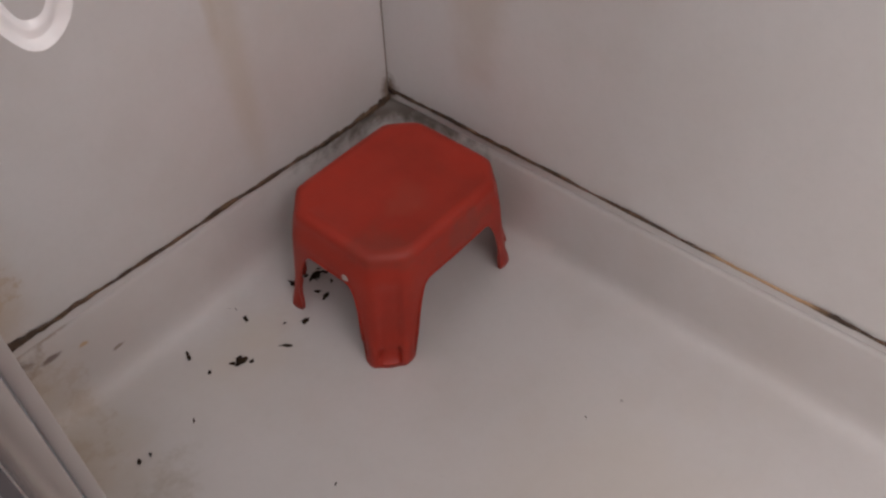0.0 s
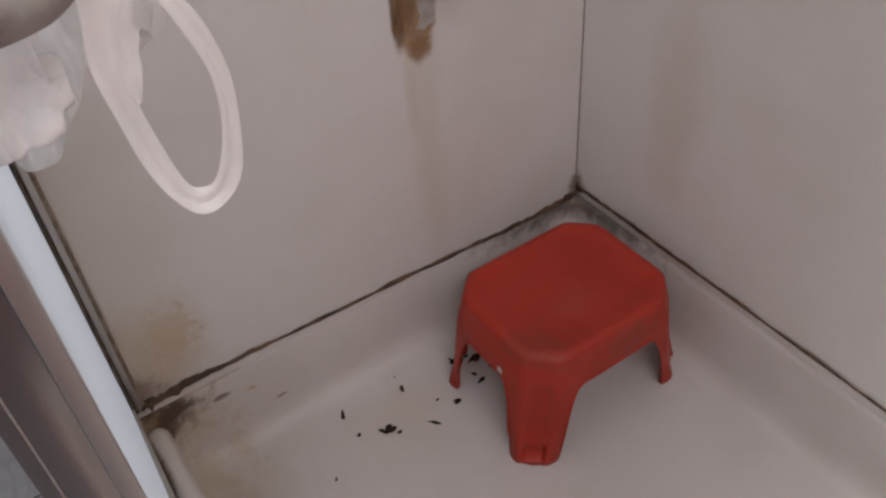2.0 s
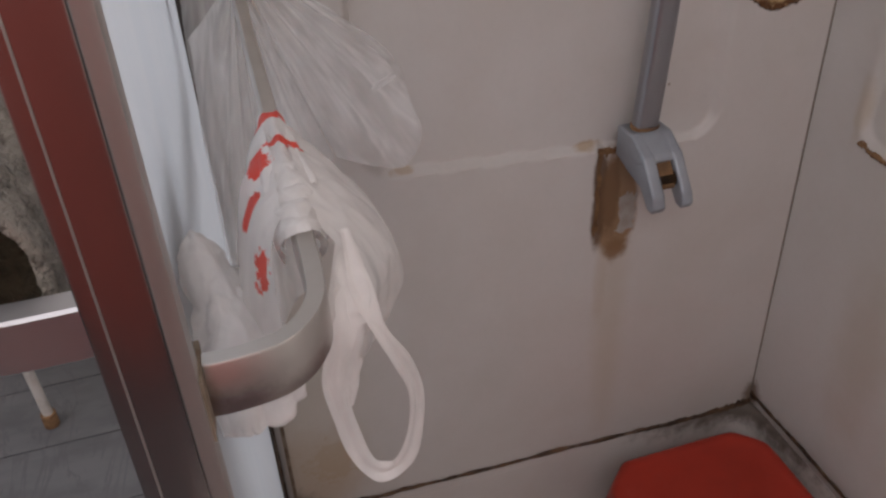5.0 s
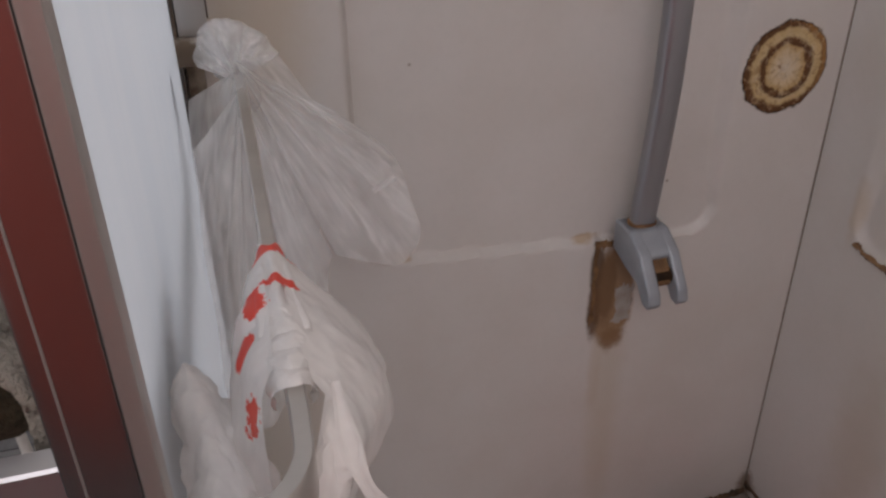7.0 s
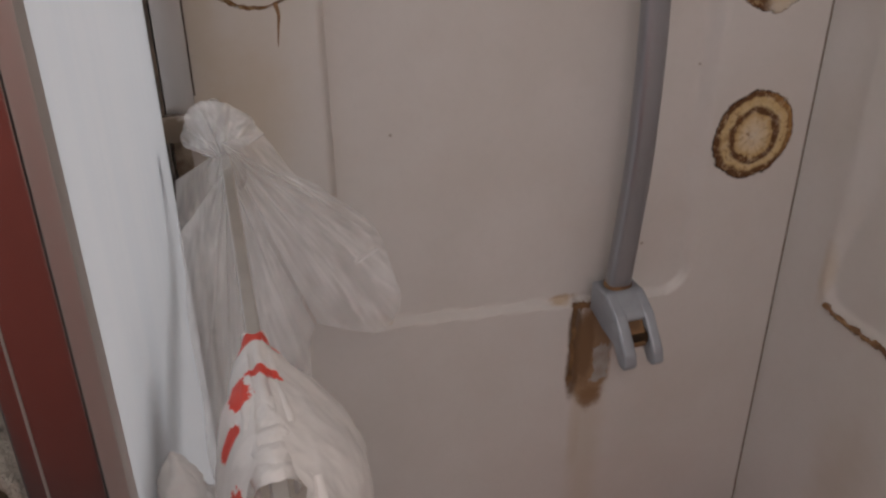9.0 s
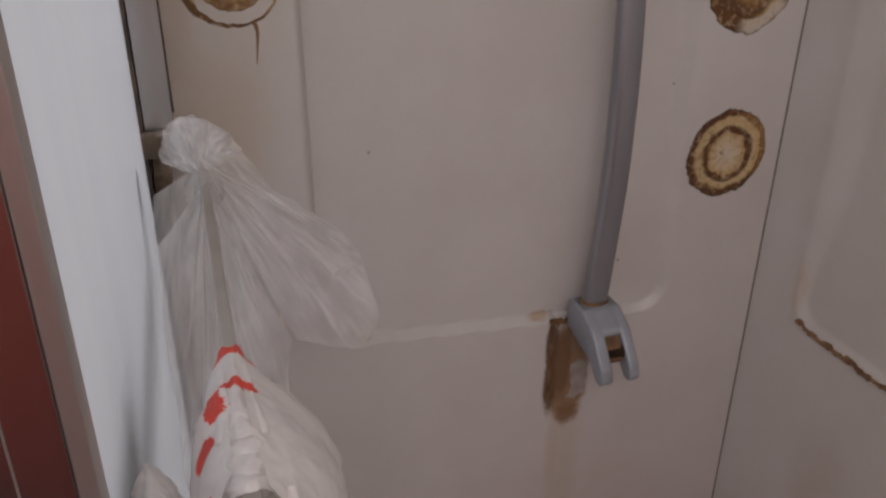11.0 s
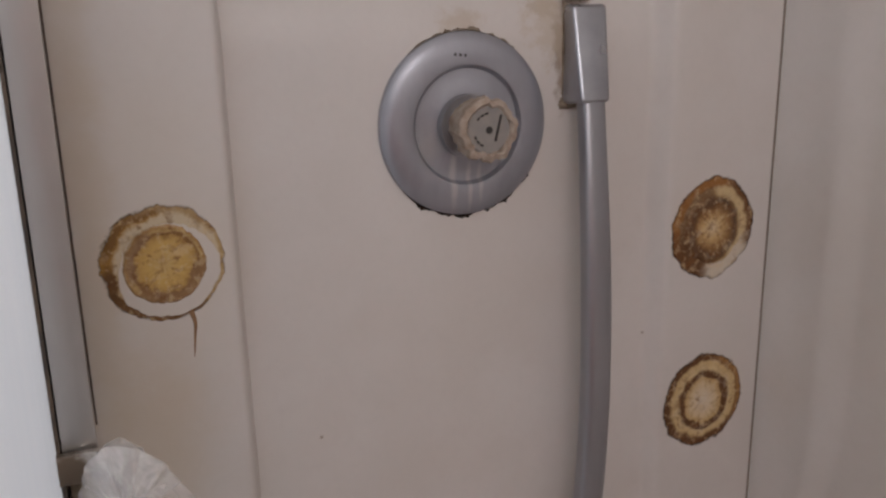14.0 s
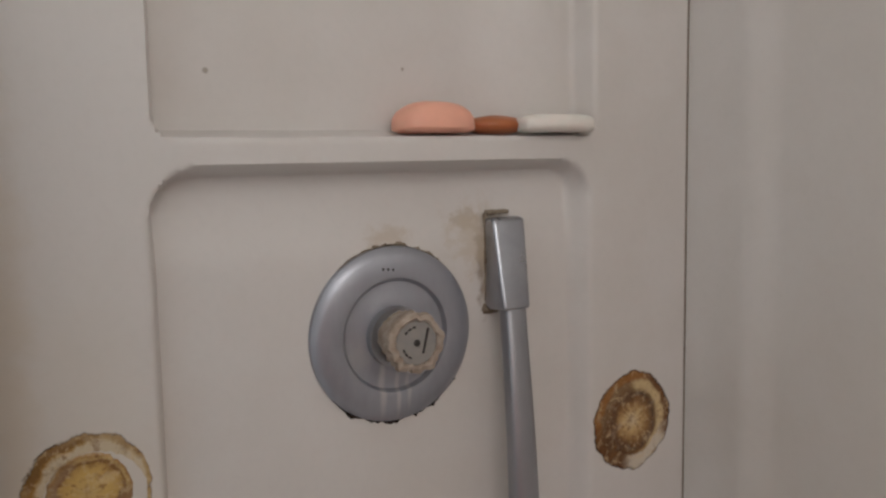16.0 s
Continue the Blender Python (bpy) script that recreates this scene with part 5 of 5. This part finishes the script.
loop = ribbon([(-0.5520, -0.4120, 0.8080), (-0.5560, -0.4320, 0.7990), (-0.5605, -0.4420, 0.7860), (-0.5637, -0.4410, 0.7690), (-0.5618, -0.4380, 0.7450), (-0.5570, -0.4367, 0.7234), (-0.5506, -0.4360, 0.7145),
               (-0.5424, -0.4360, 0.7175), (-0.5372, -0.4368, 0.7331), (-0.5360, -0.4375, 0.7525), (-0.5402, -0.4397, 0.7690), (-0.5465, -0.4400, 0.7838), (-0.5500, -0.4330, 0.7970), (-0.5510, -0.4180, 0.8120)],
              [0.003, 0.010, 0.0125, 0.0100, 0.0078, 0.0072, 0.0078, 0.0084, 0.0068, 0.0060, 0.0066, 0.0052, 0.0080, 0.004], 2.0, thick=0.0005)
part("loop_handle", loop, bag_mat, bag, "hanging loop handle")
tail = ribbon([(-0.5500, -0.4120, 0.8060), (-0.5530, -0.4320, 0.7980), (-0.5575, -0.4395, 0.7870), (-0.5580, -0.4380, 0.7690), (-0.5592, -0.4375, 0.7525)], [0.004, 0.018, 0.016, 0.009, 0.002], 8.0)
part("torn_strip", tail, bag_mat, bag)

film_bag = thing("film_bag", (-0.56, -0.14, 0.81), "thin clear plastic film bag knotted on the handle's end", "bag")
part("knot", pouch((-0.5575, -0.095, 0.826), (0.0140, 0.024, 0.0175), 21.0, 0.24, 1.2), knot_mat, film_bag)
part("twisted_neck", pouch((-0.5560, -0.136, 0.812), (0.0115, 0.016, 0.0120), 25.0, 0.22, 1.3), knot_mat, film_bag)


def fan(root, ends, seed, folds, depth, nu=56, nv=70, sag=0.0):
    """A sheet that is gathered at root and opens towards a smooth line through ends."""
    rim = smooth_path(ends, nv)
    a = Vector(root)

    def at(u, v):
        e = rim[round(v * nv)]
        p = a.lerp(e, u)
        w = depth * (u ** 0.7) * (math.sin(folds * v * 2 * math.pi + seed) * (1 - 0.5 * u) + 0.8 * (ridged((v * 1.6, u * 1.1, seed), 1.3) - 0.3))
        return p + Vector((0.35 * w, -w, 0.25 * w - sag * math.sin(math.pi * u)))
    return sheet(nu, nv, at, mapped=True)


WING = [(-0.578 + 1.06 * (x + 0.578), -0.642 + 1.06 * (y + 0.642), 0.996 + 1.06 * (z - 0.996)) for x, y, z in ((-0.535, -0.145, 0.838), (-0.500, -0.14, 0.785), (-0.467, -0.136, 0.750), (-0.449, -0.134, 0.705), (-0.457, -0.136, 0.676), (-0.485, -0.140, 0.682), (-0.512, -0.150, 0.700))]
TUFT = [(-0.580, -0.125, 0.828), (-0.578, -0.118, 0.840), (-0.568, -0.112, 0.851), (-0.551, -0.112, 0.849), (-0.537, -0.118, 0.840), (-0.530, -0.124, 0.830)]
part("tuft", fan((-0.557, -0.130, 0.818), TUFT, 2.0, 5, 0.005), film_mat, film_bag)
part("tuft_lining", fan((-0.557, -0.118, 0.818), [(p[0] * 0.94 - 0.033, p[1] + 0.014, p[2] - 0.006) for p in TUFT], 6.0, 4, 0.006), film_mat, film_bag)
part("wing", fan((-0.557, -0.135, 0.832), WING, 1.0, 4, 0.006), film_mat, film_bag)
part("wing_lining", fan((-0.556, -0.128, 0.830), [(p[0] + 0.002, p[1] + 0.018, p[2] + 0.004) for p in WING[1:]], 4.0, 3, 0.006), film_mat, film_bag)
SKIRT = [(-0.5885, -0.195, 0.805), (-0.5920, -0.215, 0.72), (-0.5905, -0.20, 0.615), (-0.572, -0.18, 0.590), (-0.548, -0.17, 0.612), (-0.524, -0.16, 0.648), (-0.514, -0.15, 0.70)]
part("skirt", fan((-0.557, -0.150, 0.822), SKIRT, 7.0, 6, 0.006), film_mat, film_bag)
part("skirt_lining", fan((-0.557, -0.120, 0.822), [(p[0] + 0.001, p[1] + 0.05, p[2] + 0.01) for p in SKIRT], 9.0, 5, 0.006), film_mat, film_bag)
seam_bm = ribbon([(-0.4762, -0.120, 0.7257), (-0.4678, -0.1195, 0.7305), (-0.4593, -0.119, 0.7331)], [0.004, 0.005, 0.004], 3.0)
part("heat_seam", seam_bm, film_mat, film_bag)

# ---- outside the door ----
towel_mat = material("grey_terry_towel", (0.44, 0.39, 0.33), 0.95, other=(0.25, 0.22, 0.18), scale=90, amount=1.0, fine=500, bump=1.0, bump_depth=0.004)


# dark olive stands in for the shade inside the towel's fold
towel_shade_mat = material("shaded_towel_hollow", (0.10, 0.085, 0.05), 0.95, other=(0.06, 0.05, 0.03), scale=90, amount=1.0, fine=500, bump=0.8, bump_depth=0.004)


def towel():
    """A thick cloth laid over the outer handle's bar."""
    def surface(u, v):
        y = -0.412 + 0.095 * u
        bx = door_x(y) - 0.0850
        s = (v - 0.72) * 0.28
        r = 0.038 + 0.003 * math.sin(u * 7 + 1)
        if abs(s) < r * 1.57:
            x, z = r * math.sin(s / r), r * math.cos(s / r)
        else:
            x, z = math.copysign(r, s), -(abs(s) - r * 1.57)
        k = 0.007 * (ridged((u * 2.2, v * 2.5, 3.0), 1.3) - 0.3) + 0.0022 * nz(u * 60, v * 90, 1) + 0.0016 * nz(u * 140, v * 200, 5)
        flare = -0.012 * step(-z, 0.02, 0.2) if s < 0 else 0.0
        edge = 0.5 * math.sin(u * 9) * 0.008 * step(abs(s), 0.1, 0.2)
        return (bx + x * (1.0 if s > 0 else 1.2) + flare + (k if s < 0 else min(k, 0.003)), y + 0.4 * k, 0.806 + z + 0.6 * k + edge)
    return sheet(90, 110, surface)


tw = part("towel", towel(), towel_mat)
tagged(tw, "grey-brown terry towel draped over the outer door handle", "towel")
# added lump closes the towel's open end; its dark colour paints the shade
inner = part("shade_fold", pouch((door_x(-0.34) - 0.092, -0.335, 0.792), (0.036, 0.012, 0.045), 13.0, 0.2, 1.6), towel_shade_mat, tw, "dark olive lump with the towel fold's inner shade painted in")
fuzz = tw.modifiers.new("cloth", "SOLIDIFY")
fuzz.thickness, fuzz.offset = 0.004, 0

leg_mat = material("chipped_white_paint", (0.66, 0.64, 0.61), 0.5, other=(0.52, 0.49, 0.45), scale=40, amount=0.7, bump=0.1)
stand = thing("metal_stool", (-1.05, 0.66, FLOOR_OUT), "white painted metal stool with rusty feet on the bathroom floor", "stool")
seat_bm = lathe([(0.150, 0.0), (0.165, 0.004), (0.170, 0.012), (0.166, 0.022), (0.150, 0.027), (0.001, 0.029)], 48)
seat_bm.transform(Matrix.Translation((-1.05, 0.66, 0.36)))
part("seat", seat_bm, leg_mat, stand)
for dx, dy in ((1, -1), (-1, -1), (-1, 1), (1, 1)):
    foot_at = Vector((-1.05 + 0.112 * dx, 0.66 + 0.130 * dy, FLOOR_OUT))
    top_at = Vector((-1.05 + 0.085 * dx, 0.66 + 0.085 * dy, 0.364))
    lg = part("leg", sweep([top_at, top_at.lerp(foot_at, 0.5), foot_at + Vector((0, 0, 0.022))], oval(0.0085, 0.0085, 14), n=10, side=(0, 1, 0)), leg_mat, stand)
    part("rusty_foot", sweep([foot_at + Vector((0, 0, 0.026)), foot_at], oval(0.0125, 0.0125, 14), n=3, side=(0, 1, 0)), rust_mat, lg, "rust-brown foot")


# ---- debris in the tray ----
def flake(x, y, size, turn, seed, long=1.8, lift=0.25):
    """A dark curled crumb lying on the tray floor."""
    z = floor_at(x, y)

    def at(u, v):
        a, r = 2 * math.pi * v, u
        k = max(0.25, 1 + 0.8 * nz(math.cos(a) * 1.4, math.sin(a) * 1.4, seed) + 0.7 * nz(math.cos(a) * 4, math.sin(a) * 4, seed + 3))
        return (r * k * size * long * math.cos(a), r * k * size * math.sin(a), size * lift * (1 - r * r) * 2 + 0.0003 + size * lift * 1.2 * max(0, nz(u * 2 + v * 3, seed, 1)))
    bm = sheet(5, 16, at, wrap=True)
    rim_edges = [e for e in bm.edges if e.is_boundary and e.verts[0].co.xy.length > size * 0.2]
    low = bmesh.ops.extrude_edge_only(bm, edges=rim_edges)
    for v in low["geom"]:
        if isinstance(v, bmesh.types.BMVert):
            v.co.z = 0.0
    bm.transform(Matrix.Translation((x, y, z)) @ Matrix.Rotation(radians(turn), 4, "Z"))
    return bm


DX, DY = -0.004, -0.004
CRUMBS = ((-0.348, -0.087, 0.0075, 20, 1.3), (-0.308, -0.048, 0.0034, 60, 2.0), (-0.385, -0.039, 0.0036, 70, 2.2), (-0.383, -0.073, 0.0030, 40, 1.1), (-0.301, -0.109, 0.0022, -50, 4.0),
          (-0.264, -0.100, 0.0036, 5, 1.9), (-0.282, -0.085, 0.0016, 10, 2.0), (-0.311, -0.022, 0.0013, 10, 1.5), (-0.306, -0.028, 0.0012, 80, 1.5), (-0.489, -0.020, 0.0018, 30, 1.3),
          (-0.432, -0.106, 0.0017, 55, 2.4), (-0.500, -0.105, 0.0026, 50, 1.8), (-0.487, -0.105, 0.0022, 80, 1.4), (-0.399, -0.169, 0.0010, 0, 1.2), (-0.385, -0.272, 0.0012, 30, 2.0),
          (-0.017, -0.452, 0.0012, 0, 1.3), (-0.121, -0.442, 0.0012, 30, 1.3), (-0.160, -0.423, 0.0012, 60, 1.3), (-0.358, -0.083, 0.0030, 120, 1.6), (-0.342, -0.096, 0.0026, 200, 1.6))
for i, (x, y, size, turn, long) in enumerate(CRUMBS):
    ob = part("crumb", flake(x + DX, y + DY, size * 0.74, turn, i * 3.7, long), debris_and_shade_mat)
    tagged(ob, "dark dry crumb of dirt on the tray floor", "debris", group="crumbs in the tray")
for i in range(13):
    x, y = -0.215 + 0.05 * nz(i * 1.37, 0.4, 8.1), -0.068 + 0.05 * nz(i * 1.91, 3.3, 2.2)
    ob = part("crumb", flake(x - 0.004, y - 0.002, 0.0012 + 0.0036 * abs(nz(i, 2, 5, 0.7)), i * 67, 50 + i * 2.3, 2.2, 0.45), debris_and_shade_mat)
    tagged(ob, "dark curled crumb heaped under the red stool", "debris", group="crumbs under the stool")

# ---- floor planks outside, last ----
plank_mesh = {}
row = 0
y = -1.53
while y < 1.48:
    x = -2.0 - (row % 3) * 0.31
    while x < 0.12:
        x0, x1 = max(x, -2.0), min(x + 0.92, 0.12)
        wide = min(0.1545, 1.498 - y)
        if -0.98 < y + wide and y < 0.03:
            x1 = min(x1, -0.602)        # the tray stands on the floor here
        if x1 - x0 > 0.03:
            key = (round(x1 - x0, 3), round(wide, 3))
            if key not in plank_mesh:
                bm = boxed(0.001, key[0] - 0.001, 0.001, key[1] - 0.001, -0.006, 0.0, bevel=0.0012)
                plank_mesh[key] = finish(bm, "plank", False)
                plank_mesh[key].materials.append(vinyl_mat)
            ob = new("plank", plank_mesh[key])
            ob.location = (x0, y, FLOOR_OUT)
            ob.parent = bathroom_floor
            ob.matrix_parent_inverse = bathroom_floor.matrix_world.inverted()
        x += 0.92
    y += 0.1545
    row += 1
